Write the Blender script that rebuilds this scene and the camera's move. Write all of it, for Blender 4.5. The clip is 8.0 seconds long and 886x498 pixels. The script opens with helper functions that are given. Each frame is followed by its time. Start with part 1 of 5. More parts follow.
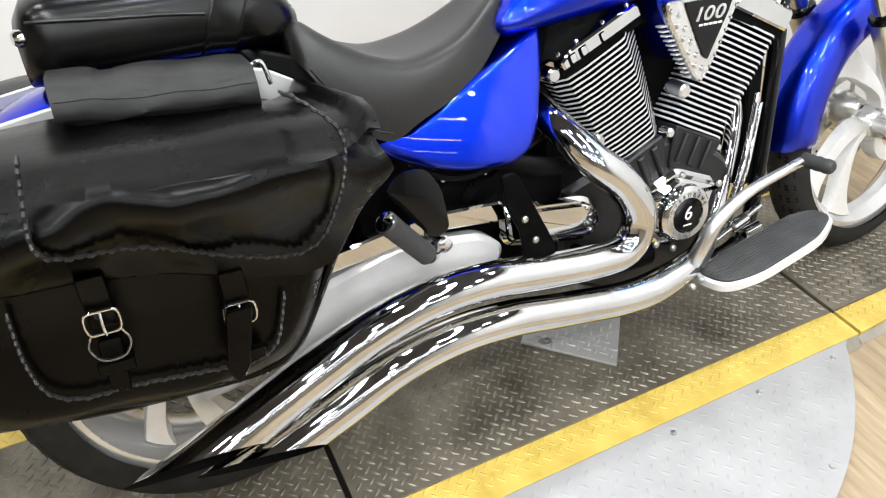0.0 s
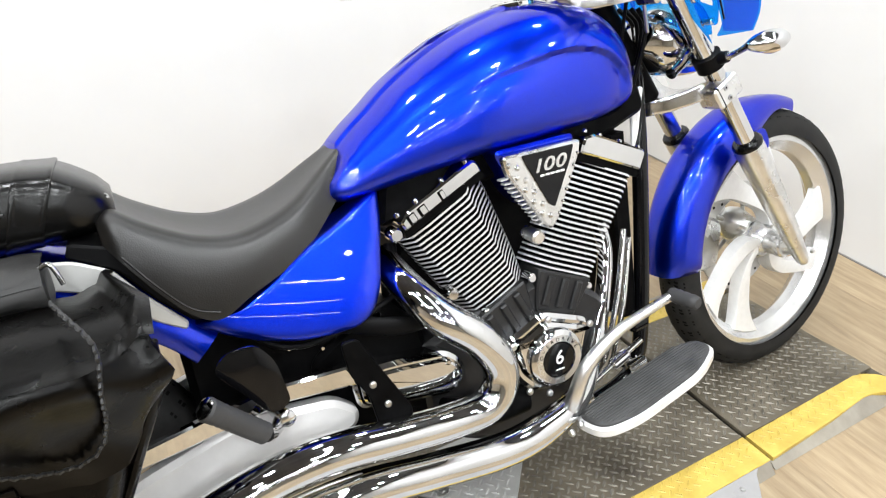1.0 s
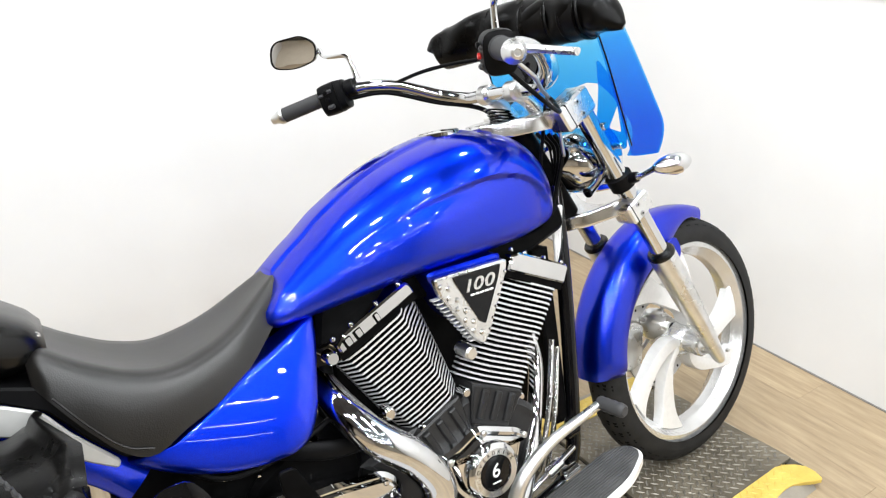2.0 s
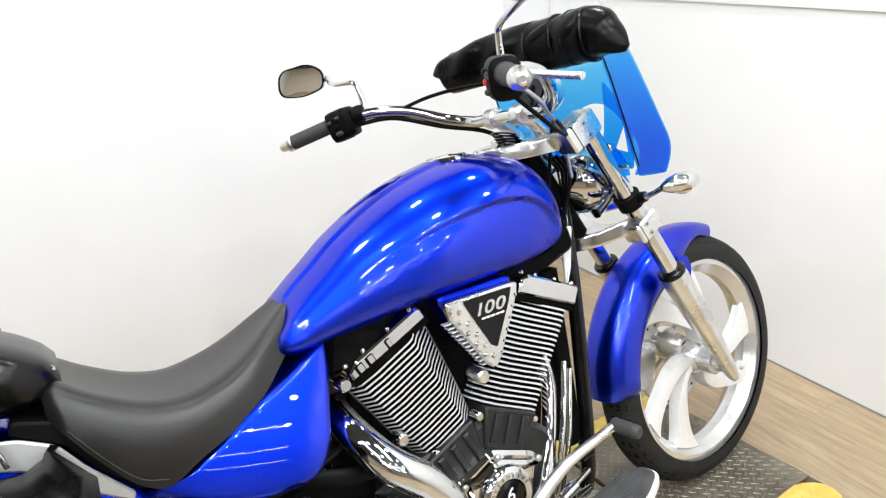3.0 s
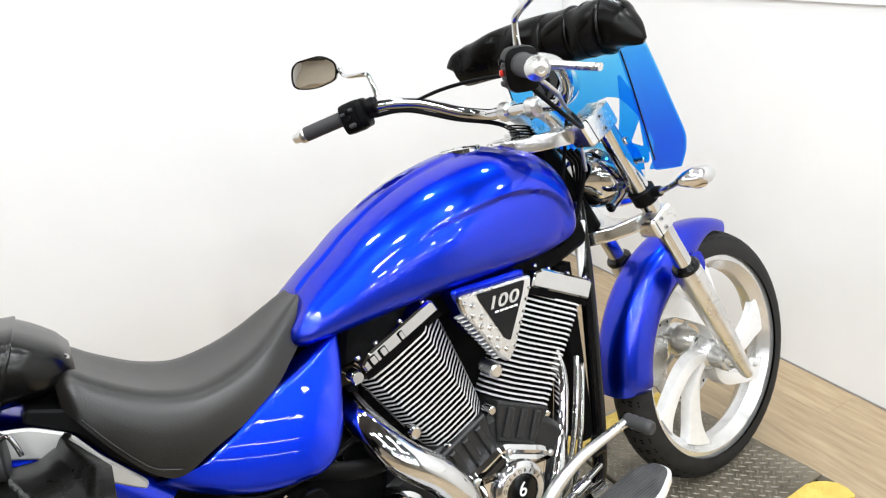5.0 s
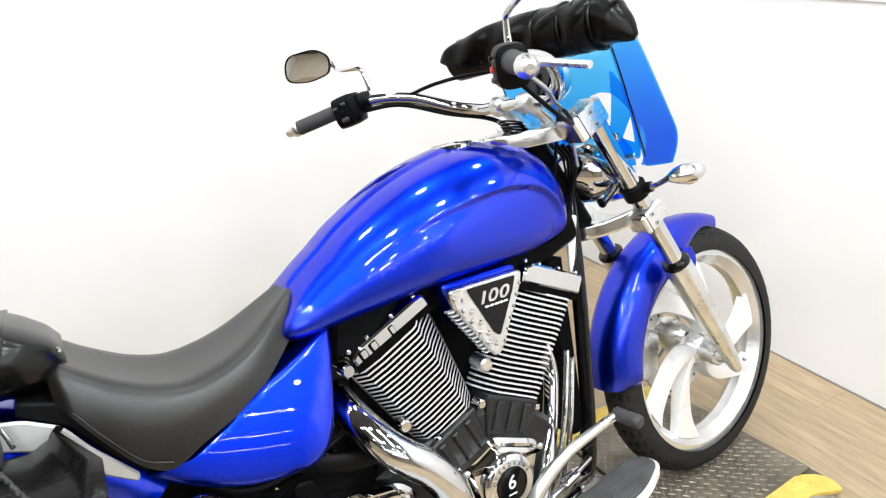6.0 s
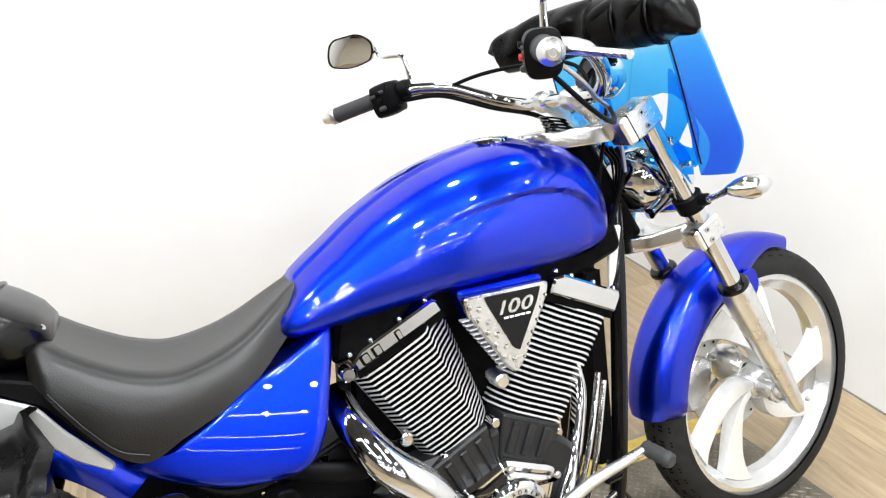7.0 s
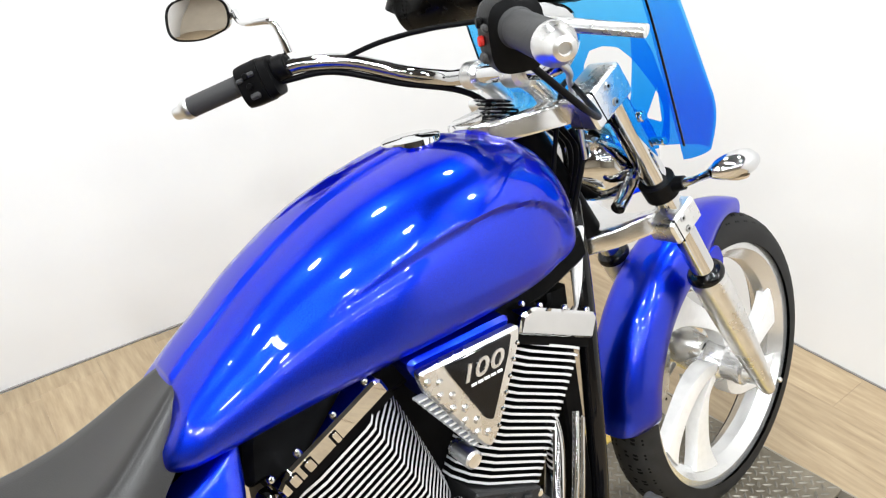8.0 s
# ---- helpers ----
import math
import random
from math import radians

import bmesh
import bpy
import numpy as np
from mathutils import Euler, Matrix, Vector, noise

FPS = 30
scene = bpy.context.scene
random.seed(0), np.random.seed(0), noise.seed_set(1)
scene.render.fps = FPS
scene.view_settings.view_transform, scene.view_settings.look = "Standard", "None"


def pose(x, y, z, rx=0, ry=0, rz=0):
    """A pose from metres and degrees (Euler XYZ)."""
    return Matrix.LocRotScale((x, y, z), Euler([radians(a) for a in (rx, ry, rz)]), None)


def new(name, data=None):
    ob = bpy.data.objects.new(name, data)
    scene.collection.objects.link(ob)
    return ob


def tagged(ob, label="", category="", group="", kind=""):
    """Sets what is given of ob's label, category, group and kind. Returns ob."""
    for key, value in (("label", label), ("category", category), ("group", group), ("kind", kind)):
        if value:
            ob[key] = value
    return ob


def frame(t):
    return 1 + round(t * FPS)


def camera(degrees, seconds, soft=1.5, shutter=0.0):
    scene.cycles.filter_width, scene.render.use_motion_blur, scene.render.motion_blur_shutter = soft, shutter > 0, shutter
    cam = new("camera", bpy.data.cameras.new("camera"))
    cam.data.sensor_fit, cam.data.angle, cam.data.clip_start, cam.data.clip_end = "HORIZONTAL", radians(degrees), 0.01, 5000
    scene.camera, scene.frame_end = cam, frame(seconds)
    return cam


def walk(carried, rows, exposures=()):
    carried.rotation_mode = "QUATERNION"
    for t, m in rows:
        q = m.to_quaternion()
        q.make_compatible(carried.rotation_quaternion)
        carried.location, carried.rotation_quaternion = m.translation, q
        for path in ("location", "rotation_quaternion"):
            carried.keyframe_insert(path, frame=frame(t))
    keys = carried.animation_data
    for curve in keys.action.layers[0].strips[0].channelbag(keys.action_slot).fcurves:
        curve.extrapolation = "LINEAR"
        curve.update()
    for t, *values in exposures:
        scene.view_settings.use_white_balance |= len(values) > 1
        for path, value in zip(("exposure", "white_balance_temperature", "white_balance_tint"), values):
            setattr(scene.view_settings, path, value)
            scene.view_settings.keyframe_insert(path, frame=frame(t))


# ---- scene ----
cam = camera(63.86, 8.0, 1.2)
ROWS = [  # seconds, x, y, z, yaw, pitch, roll
    (0.0, -0.0867, -0.9252, 1.2578, -25.66, -39.14, 1.17),
    (0.5, 0.1039, -0.9515, 1.2913, -23.66, -36.74, -1.88),
    (1.0, 0.1915, -0.9592, 1.3395, -26.11, -31.58, -2.24),
    (1.5, 0.1901, -0.9836, 1.3953, -31.81, -26.73, -3.46),
    (1.7, 0.1879, -0.9703, 1.4076, -32.40, -25.66, -0.42),
    (2.8, 0.1892, -0.9685, 1.4361, -32.24, -22.68, -2.71),
    (3.0, 0.1877, -0.9683, 1.4333, -31.59, -23.38, -2.34),
    (3.5, 0.1759, -0.9651, 1.4308, -29.94, -23.06, -2.63),
    (4.0, 0.1777, -0.9695, 1.4293, -28.84, -23.46, -2.92),
    (4.5, 0.1802, -0.9662, 1.4234, -30.41, -24.86, -1.75),
    (4.7, 0.1780, -0.9571, 1.4212, -31.07, -23.83, -2.06),
    (5.8, 0.1879, -0.9669, 1.4358, -30.40, -23.55, -2.15),
    (6.0, 0.1879, -0.9687, 1.4348, -31.14, -24.41, -1.76),
    (6.5, 0.2180, -0.9691, 1.4265, -30.50, -23.63, -2.14),
    (7.0, 0.3335, -0.9347, 1.3901, -24.08, -24.22, -0.58),
    (7.5, 0.3776, -0.8022, 1.3472, -25.81, -29.92, -1.20),
    (8.0, 0.4282, -0.5422, 1.3966, -35.99, -30.41, -1.72),
]
walk(cam, [(t, pose(x, y, z, 0, 0, yaw) @ pose(0, 0, 0, 90 + pitch) @ pose(0, 0, 0, 0, 0, roll)) for t, x, y, z, yaw, pitch, roll in ROWS],
     [(0.0, -1.04), (1.5, -0.93), (3.0, -1.04), (4.5, -1.05), (6.0, -0.90), (7.5, -0.86), (8.0, -0.92)])

# ---- light ----
world = bpy.data.worlds.new("world")
scene.world = world
world.use_nodes = True
world.node_tree.nodes["Background"].inputs[0].default_value = (0.9, 0.95, 1.0, 1)
world.node_tree.nodes["Background"].inputs[1].default_value = 0.05


def ceiling_light(x, y, z, size, watts, long=0.0, colour=(0.95, 0.98, 1.0)):
    data = bpy.data.lights.new("ceiling_light", "AREA")
    data.shape = "RECTANGLE" if long else "DISK"
    data.size = size
    if long:
        data.size_y = long
    data.energy, data.color = watts, colour
    ob = new("ceiling_light", data)
    ob.matrix_world = pose(x, y, z)
    return ob


for i in range(5):
    for j in range(5):
        ceiling_light(-1.85 + 0.92 * i + 0.14 * (j % 2), -4.5 + 1.32 * j, 2.86, 0.16, 27)
for x in (-0.7, 1.1):
    ceiling_light(x, -1.35, 2.86, 0.10, 45, 1.5)
for y in (-4.4, -6.2, -8.0):
    ceiling_light(-0.6, y, 2.80, 5.0, 75, 0.10)


# ---- materials ----
def shader(name, colour, rough=0.5, metal=0.0, coat=0.0, spec=0.5):
    mat = bpy.data.materials.new(name)
    mat.use_nodes = True
    p = mat.node_tree.nodes["Principled BSDF"]
    p.inputs["Base Color"].default_value = (*colour, 1)
    p.inputs["Roughness"].default_value = rough
    p.inputs["Metallic"].default_value = metal
    p.inputs["Coat Weight"].default_value = coat
    p.inputs["Coat Roughness"].default_value = 0.03
    p.inputs["Specular IOR Level"].default_value = spec
    return mat


def node(mat, kind, **values):
    n = mat.node_tree.nodes.new(kind)
    for key, value in values.items():
        n.inputs[key.replace("_", " ")].default_value = value
    return n


def wire(mat, a, out, b, into):
    mat.node_tree.links.new(a.outputs[out], b.inputs[into])


def base(mat):
    return mat.node_tree.nodes["Principled BSDF"]


def vary(mat, scale, dark, light, detail=6.0, stretch=(1, 1, 1), rough=None):
    """Colour that wanders between two tones, and the roughness with it."""
    co = mat.node_tree.nodes.new("ShaderNodeTexCoord")
    mp = node(mat, "ShaderNodeMapping", Scale=stretch)
    n = node(mat, "ShaderNodeTexNoise", Scale=scale, Detail=detail, Roughness=0.6)
    ramp = mat.node_tree.nodes.new("ShaderNodeValToRGB")
    ramp.color_ramp.elements[0].position, ramp.color_ramp.elements[1].position = 0.3, 0.7
    ramp.color_ramp.elements[0].color, ramp.color_ramp.elements[1].color = (*dark, 1), (*light, 1)
    wire(mat, co, "Object", mp, "Vector")
    wire(mat, mp, "Vector", n, "Vector")
    wire(mat, n, "Fac", ramp, "Fac")
    wire(mat, ramp, "Color", base(mat), "Base Color")
    if rough:
        r = node(mat, "ShaderNodeMapRange", To_Min=rough[0], To_Max=rough[1])
        wire(mat, n, "Fac", r, "Value")
        wire(mat, r, "Result", base(mat), "Roughness")
    return ramp


def bump(mat, scale, strength, distance=0.001, detail=4.0, stretch=(1, 1, 1), kind="noise"):
    co = mat.node_tree.nodes.new("ShaderNodeTexCoord")
    mp = node(mat, "ShaderNodeMapping", Scale=stretch)
    wire(mat, co, "Object", mp, "Vector")
    if kind == "noise":
        n = node(mat, "ShaderNodeTexNoise", Scale=scale, Detail=detail)
        out = "Fac"
    else:
        n = node(mat, "ShaderNodeTexVoronoi", Scale=scale)
        out = "Distance"
    wire(mat, mp, "Vector", n, "Vector")
    b = node(mat, "ShaderNodeBump", Strength=strength, Distance=distance)
    wire(mat, n, out, b, "Height")
    wire(mat, b, "Normal", base(mat), "Normal")
    return mat


BLUE = shader("candy_blue_paint", (0.003, 0.010, 0.50), 0.33, 1.0, 1.0)
base(BLUE).inputs["Coat IOR"].default_value = 1.42
base(BLUE).inputs["Coat Roughness"].default_value = 0.015
vary(BLUE, 900, (0.002, 0.012, 0.44), (0.004, 0.042, 0.72), 2.0)
base(BLUE).inputs["Specular Tint"].default_value = (0.02, 0.06, 0.75, 1)
CHROME = shader("chrome", (0.64, 0.645, 0.65), 0.03, 1.0)
vary(CHROME, 9, (0.60, 0.605, 0.61), (0.69, 0.695, 0.70), 5.0, rough=(0.015, 0.045))
ALLOY = shader("brushed_alloy", (0.72, 0.72, 0.71), 0.28, 1.0)
vary(ALLOY, 14, (0.62, 0.62, 0.61), (0.80, 0.80, 0.79), 5.0, rough=(0.2, 0.36))
POLISH = shader("polished_alloy", (0.74, 0.74, 0.74), 0.15, 1.0)
vary(POLISH, 12, (0.68, 0.68, 0.68), (0.79, 0.79, 0.79), 5.0, rough=(0.10, 0.20))
SILVER = shader("silver_paint", (0.74, 0.74, 0.74), 0.3, 0.25, 0.6)
vary(SILVER, 20, (0.66, 0.66, 0.66), (0.78, 0.78, 0.78), 5.0)
CASTMETAL = shader("polished_cast_wheel", (0.70, 0.70, 0.69), 0.24, 0.75, 0.4)
vary(CASTMETAL, 16, (0.60, 0.60, 0.595), (0.74, 0.74, 0.735), 6.0, rough=(0.17, 0.32))
SPOKEPAINT = shader("silver_wheel_paint", (0.76, 0.76, 0.755), 0.32, 0.3, 0.2)
vary(SPOKEPAINT, 60, (0.73, 0.73, 0.725), (0.79, 0.79, 0.785), 6.0)
FINEDGE = shader("machined_fin_edge", (0.62, 0.63, 0.64), 0.33, 0.35)
BLACK = shader("black_engine_paint", (0.005, 0.005, 0.0055), 0.42, spec=0.04)
vary(BLACK, 30, (0.0008, 0.0008, 0.0009), (0.0032, 0.0032, 0.0034), 5.0, rough=(0.35, 0.55))
CASE = shader("black_case_paint", (0.012, 0.012, 0.0125), 0.4, spec=0.35)
vary(CASE, 30, (0.009, 0.009, 0.0094), (0.017, 0.017, 0.0176), 5.0, rough=(0.34, 0.5))
bump(CASE, 420, 0.2, 0.0006)
GLOSS = shader("gloss_black_paint", (0.0025, 0.0025, 0.003), 0.10, 0.0, 0.15, 0.2)
PLASTIC = shader("black_plastic", (0.003, 0.003, 0.0033), 0.42, spec=0.08)
bump(PLASTIC, 500, 0.15)
RUBBER = shader("tyre_rubber", (0.016, 0.016, 0.016), 0.65, spec=0.2)
vary(RUBBER, 25, (0.006, 0.006, 0.006), (0.020, 0.0195, 0.019), 8.0, rough=(0.5, 0.8))
GRIP = shader("grip_rubber", (0.03, 0.03, 0.031), 0.62)
bump(GRIP, 300, 0.3)
TREAD = shader("ribbed_board_rubber", (0.055, 0.055, 0.056), 0.6)
vary(TREAD, 18, (0.020, 0.020, 0.020), (0.055, 0.055, 0.055), 7.0, rough=(0.45, 0.7))
VINYL = shader("seat_vinyl", (0.006, 0.0055, 0.005), 0.36, spec=0.52)
vary(VINYL, 6, (0.0016, 0.0015, 0.0014), (0.0055, 0.0045, 0.0037), 6.0, rough=(0.30, 0.40))
bump(VINYL, 420, 0.25, 0.0006, kind="cells")
PADSKIN = shader("pad_vinyl", (0.004, 0.004, 0.004), 0.26, spec=0.3)
vary(PADSKIN, 8, (0.0008, 0.0008, 0.0008), (0.0030, 0.0028, 0.0026), 6.0, rough=(0.18, 0.32))
bump(PADSKIN, 28, 0.10, 0.003, 5.0)
LEATHER = shader("bag_leather", (0.006, 0.0055, 0.005), 0.28, spec=0.14)
vary(LEATHER, 7, (0.0002, 0.0002, 0.0002), (0.0013, 0.0010, 0.0008), 7.0, rough=(0.22, 0.34))
bump(LEATHER, 30, 0.22, 0.004, 5.0)
POUCHSKIN = shader("pouch_leather", (0.02, 0.019, 0.018), 0.45, spec=0.3)
vary(POUCHSKIN, 16, (0.008, 0.0078, 0.0076), (0.024, 0.0235, 0.023), 6.0, rough=(0.36, 0.55))
bump(POUCHSKIN, 90, 0.25, 0.002, 6.0)
THREAD = shader("grey_lacing", (0.016, 0.016, 0.016), 0.5)
WALL = shader("white_wall_paint", (0.76, 0.76, 0.76), 0.6)
vary(WALL, 1.6, (0.735, 0.735, 0.735), (0.775, 0.775, 0.775), 6.0)
bump(WALL, 160, 0.06, 0.001)
CEIL = shader("dark_ceiling_panel", (0.06, 0.06, 0.062), 0.8)
vary(CEIL, 2.0, (0.05, 0.05, 0.052), (0.075, 0.075, 0.077), 4.0)
FARWALL = shader("tan_wall_paint", (0.33, 0.30, 0.24), 0.6)
vary(FARWALL, 1.3, (0.29, 0.262, 0.21), (0.37, 0.337, 0.27), 6.0)
RED = shader("red_switch", (0.6, 0.02, 0.015), 0.35)
WHITE = shader("white_print", (0.75, 0.75, 0.74), 0.5)
AMBER = shader("signal_lens", (0.46, 0.35, 0.22), 0.12, 0.0, 0.5)
MIRROR = shader("mirror_glass", (0.86, 0.86, 0.86), 0.02, 1.0)
GREYJOINT = shader("grey_joint", (0.22, 0.21, 0.20), 0.7)
# near-black tone that paints the shade in holes, slots and grooves
HOLESHADE = shader("painted_hole_shade", (0.003, 0.003, 0.003), 0.8, spec=0.05)
STEEL = shader("brake_steel", (0.55, 0.55, 0.54), 0.3, 1.0)

FLOORWOOD = shader("wood_plank_floor", (0.38, 0.28, 0.16), 0.38)
ramp = vary(FLOORWOOD, 5.0, (0.25, 0.175, 0.098), (0.43, 0.33, 0.20), 10.0, (9.0, 1.0, 1.0), (0.3, 0.5))
info = FLOORWOOD.node_tree.nodes.new("ShaderNodeObjectInfo")
tone = node(FLOORWOOD, "ShaderNodeHueSaturation", Saturation=0.95)
spread = node(FLOORWOOD, "ShaderNodeMapRange", To_Min=0.90, To_Max=1.10)
wire(FLOORWOOD, info, "Random", spread, "Value")
wire(FLOORWOOD, spread, "Result", tone, "Value")
wire(FLOORWOOD, ramp, "Color", tone, "Color")
wire(FLOORWOOD, tone, "Color", base(FLOORWOOD), "Base Color")

ARMPAINT = shader("satin_silver_paint", (0.66, 0.65, 0.64), 0.3, 0.3, 0.3)
vary(ARMPAINT, 12, (0.60, 0.59, 0.58), (0.70, 0.69, 0.68), 5.0)
WESTWALL = shader("cream_wall_paint", (0.56, 0.50, 0.40), 0.6)
vary(WESTWALL, 1.3, (0.52, 0.46, 0.37), (0.60, 0.54, 0.44), 6.0)
PLATE = shader("worn_steel_plate", (0.14, 0.13, 0.115), 0.45, 0.35)
vary(PLATE, 4.5, (0.052, 0.043, 0.028), (0.225, 0.195, 0.145), 9.0, rough=(0.35, 0.6))
# lug highlights are put into a lighter tone than the plate's
LUG = shader("lightened_tread_lug", (0.22, 0.21, 0.19), 0.4, 0.45)
vary(LUG, 9, (0.08, 0.071, 0.055), (0.26, 0.24, 0.20), 8.0, rough=(0.30, 0.48))
BRIGHT = shader("bright_tread_plate", (0.50, 0.50, 0.50), 0.45, 0.15)
vary(BRIGHT, 6, (0.32, 0.315, 0.315), (0.41, 0.405, 0.405), 8.0, rough=(0.38, 0.55))
DULL = shader("dull_tread_plate", (0.36, 0.36, 0.36), 0.38, 0.3)
vary(DULL, 6, (0.40, 0.40, 0.385), (0.54, 0.54, 0.525), 8.0, rough=(0.3, 0.48))
YELLOW = shader("yellow_safety_paint", (0.68, 0.46, 0.06), 0.42)
vary(YELLOW, 14, (0.46, 0.32, 0.055), (0.68, 0.50, 0.11), 9.0, rough=(0.35, 0.55))
RAMP = shader("worn_bare_edge", (0.30, 0.28, 0.24), 0.5, 0.2)
vary(RAMP, 7, (0.20, 0.18, 0.15), (0.38, 0.35, 0.29), 8.0, rough=(0.4, 0.6))
GAP = shader("dark_joint", (0.012, 0.010, 0.009), 0.8, spec=0.1)

SHIELD = bpy.data.materials.new("blue_tinted_acrylic")
SHIELD.use_nodes = True
tree = SHIELD.node_tree
tree.nodes.remove(tree.nodes["Principled BSDF"])
clear = tree.nodes.new("ShaderNodeBsdfTransparent")
glossy = node(SHIELD, "ShaderNodeBsdfGlossy", Roughness=0.03)
glow = tree.nodes.new("ShaderNodeBsdfTranslucent")
mixa, mixb = tree.nodes.new("ShaderNodeMixShader"), tree.nodes.new("ShaderNodeMixShader")
co = tree.nodes.new("ShaderNodeTexCoord")
sep = tree.nodes.new("ShaderNodeSeparateXYZ")
tint = tree.nodes.new("ShaderNodeValToRGB")
rng = node(SHIELD, "ShaderNodeMapRange", From_Min=0.90, From_Max=1.30)
wire(SHIELD, co, "Object", sep, "Vector")
wire(SHIELD, sep, "Z", rng, "Value")
wire(SHIELD, rng, "Result", tint, "Fac")
tint.color_ramp.elements[0].color = (0.09, 0.54, 0.97, 1)
tint.color_ramp.elements[1].color = (0.985, 0.99, 1.0, 1)
tint.color_ramp.elements[0].position, tint.color_ramp.elements[1].position = 0.2, 0.88
mid = tint.color_ramp.elements.new(0.72)
mid.color = (0.34, 0.75, 0.985, 1)
wire(SHIELD, tint, "Color", clear, "Color")
glow.inputs["Color"].default_value = (0.01, 0.2, 0.85, 1)
mixa.inputs["Fac"].default_value = 0.06
wire(SHIELD, tint, "Color", glow, "Color")
mixb.inputs["Fac"].default_value = 0.03
wire(SHIELD, clear, "BSDF", mixa, 1)
wire(SHIELD, glow, "BSDF", mixa, 2)
wire(SHIELD, mixa, "Shader", mixb, 1)
wire(SHIELD, glossy, "BSDF", mixb, 2)
wire(SHIELD, mixb, "Shader", tree.nodes["Material Output"], "Surface")


# ---- shapes ----
def smooth(a, b, v):
    t = min(1, max(0, (v - a) / (b - a)))
    return t * t * (3 - 2 * t)


def joined(*meshes):
    verts, faces = [], []
    for v, f in meshes:
        k = len(verts)
        verts += [tuple(p) for p in v]
        faces += [tuple(i + k for i in q) for q in f]
    return verts, faces


def moved(mesh, m):
    return [tuple(m @ Vector(p)) for p in mesh[0]], mesh[1]


def flipped(mesh):
    """The mirror image across the plane y = 0."""
    return [(x, -y, z) for x, y, z in mesh[0]], [tuple(reversed(f)) for f in mesh[1]]


def part(name, mesh, material, parent=None, label="", sharp=38, kind=""):
    data = bpy.data.meshes.new(name)
    data.from_pydata(mesh[0], [], mesh[1])
    bm = bmesh.new()
    bm.from_mesh(data)
    bmesh.ops.recalc_face_normals(bm, faces=bm.faces)
    bm.to_mesh(data)
    bm.free()
    data.polygons.foreach_set("use_smooth", [True] * len(data.polygons))
    data.set_sharp_from_angle(angle=radians(sharp))
    for one in material if isinstance(material, (list, tuple)) else [material]:
        data.materials.append(one)
    ob = new(name, data)
    ob.parent = parent
    if label or kind:
        tagged(ob, label, kind=kind)
    return ob


def loft(rings, caps=True, loop=False):
    n = len(rings[0])
    verts = [tuple(p) for r in rings for p in r]
    faces = []
    turns = len(rings) if loop else len(rings) - 1
    for i in range(turns):
        a, b = i * n, (i + 1) % len(rings) * n
        faces += [(a + j, a + (j + 1) % n, b + (j + 1) % n, b + j) for j in range(n)]
    if caps and not loop:
        faces += [tuple(range(n))[::-1], tuple(range(len(verts) - n, len(verts)))]
    return verts, faces


def glide(points, steps):
    """A smooth line through the points (Catmull-Rom), of any number of columns."""
    p = np.array(points, float)
    p = np.vstack([2 * p[0] - p[1], p, 2 * p[-1] - p[-2]])
    out = []
    for i in range(1, len(p) - 2):
        for s in range(steps):
            t = s / steps
            a, b, c, d = p[i - 1 : i + 3]
            out.append(0.5 * (2 * b + (c - a) * t + (2 * a - 5 * b + 4 * c - d) * t * t + (3 * b - a - 3 * c + d) * t**3))
    return np.array(out + [p[-2]])


def sweep(points, radius, n=14, steps=6, caps=True, squash=1.0, side=None):
    """A round (or squashed) bar along a smooth line. radius: one number, or one for each point."""
    radii = radius if isinstance(radius, (list, tuple)) else [radius] * len(points)
    line = glide([(*p, r) for p, r in zip(points, radii)], steps) if steps > 1 else np.array([(*p, r) for p, r in zip(points, radii)], float)
    rings, u = [], None
    for i, row in enumerate(line):
        way = Vector(line[min(i + 1, len(line) - 1)][:3] - line[max(i - 1, 0)][:3]).normalized()
        if u is None:
            u = way.cross(Vector(side) if side else (Vector((0, 1, 0)) if abs(way.y) < 0.8 else Vector((0, 0, 1)))).normalized()
        u = (u - way * u.dot(way)).normalized()
        v = way.cross(u)
        c, r = Vector(row[:3]), row[3]
        rings.append([c + u * (r * math.cos(a)) + v * (r * squash * math.sin(a)) for a in (2 * math.pi * k / n for k in range(n))])
    return loft(rings, caps)


def lathe(profile, centre, axis=(0, 1, 0), n=32, start=0.0, turn=2 * math.pi):
    """Turns rows of (radius, distance along the axis) about the axis."""
    ax = Vector(axis).normalized()
    u = ax.cross(Vector((0, 0, 1)) if abs(ax.z) < 0.9 else Vector((1, 0, 0))).normalized()
    v = ax.cross(u)
    c = Vector(centre)
    rings = [[c + ax * h + (u * math.cos(a) + v * math.sin(a)) * r for r, h in profile] for a in (start + turn * k / n for k in range(n))]
    n2 = len(profile)
    verts = [tuple(p) for r in rings for p in r]
    faces = [(i * n2 + j, i * n2 + j + 1, (i + 1) % n * n2 + j + 1, (i + 1) % n * n2 + j) for i in range(n) for j in range(n2 - 1)]
    return verts, faces


def rod(a, b, r, n=16, edge=0.0):
    """A straight round bar with softened ends."""
    a, b = Vector(a), Vector(b)
    h = (b - a).length
    e = edge or min(r * 0.25, h * 0.2)
    return lathe([(0, 0), (r - e, 0), (r, e), (r, h - e), (r - e, h), (0, h)], a, b - a, n)


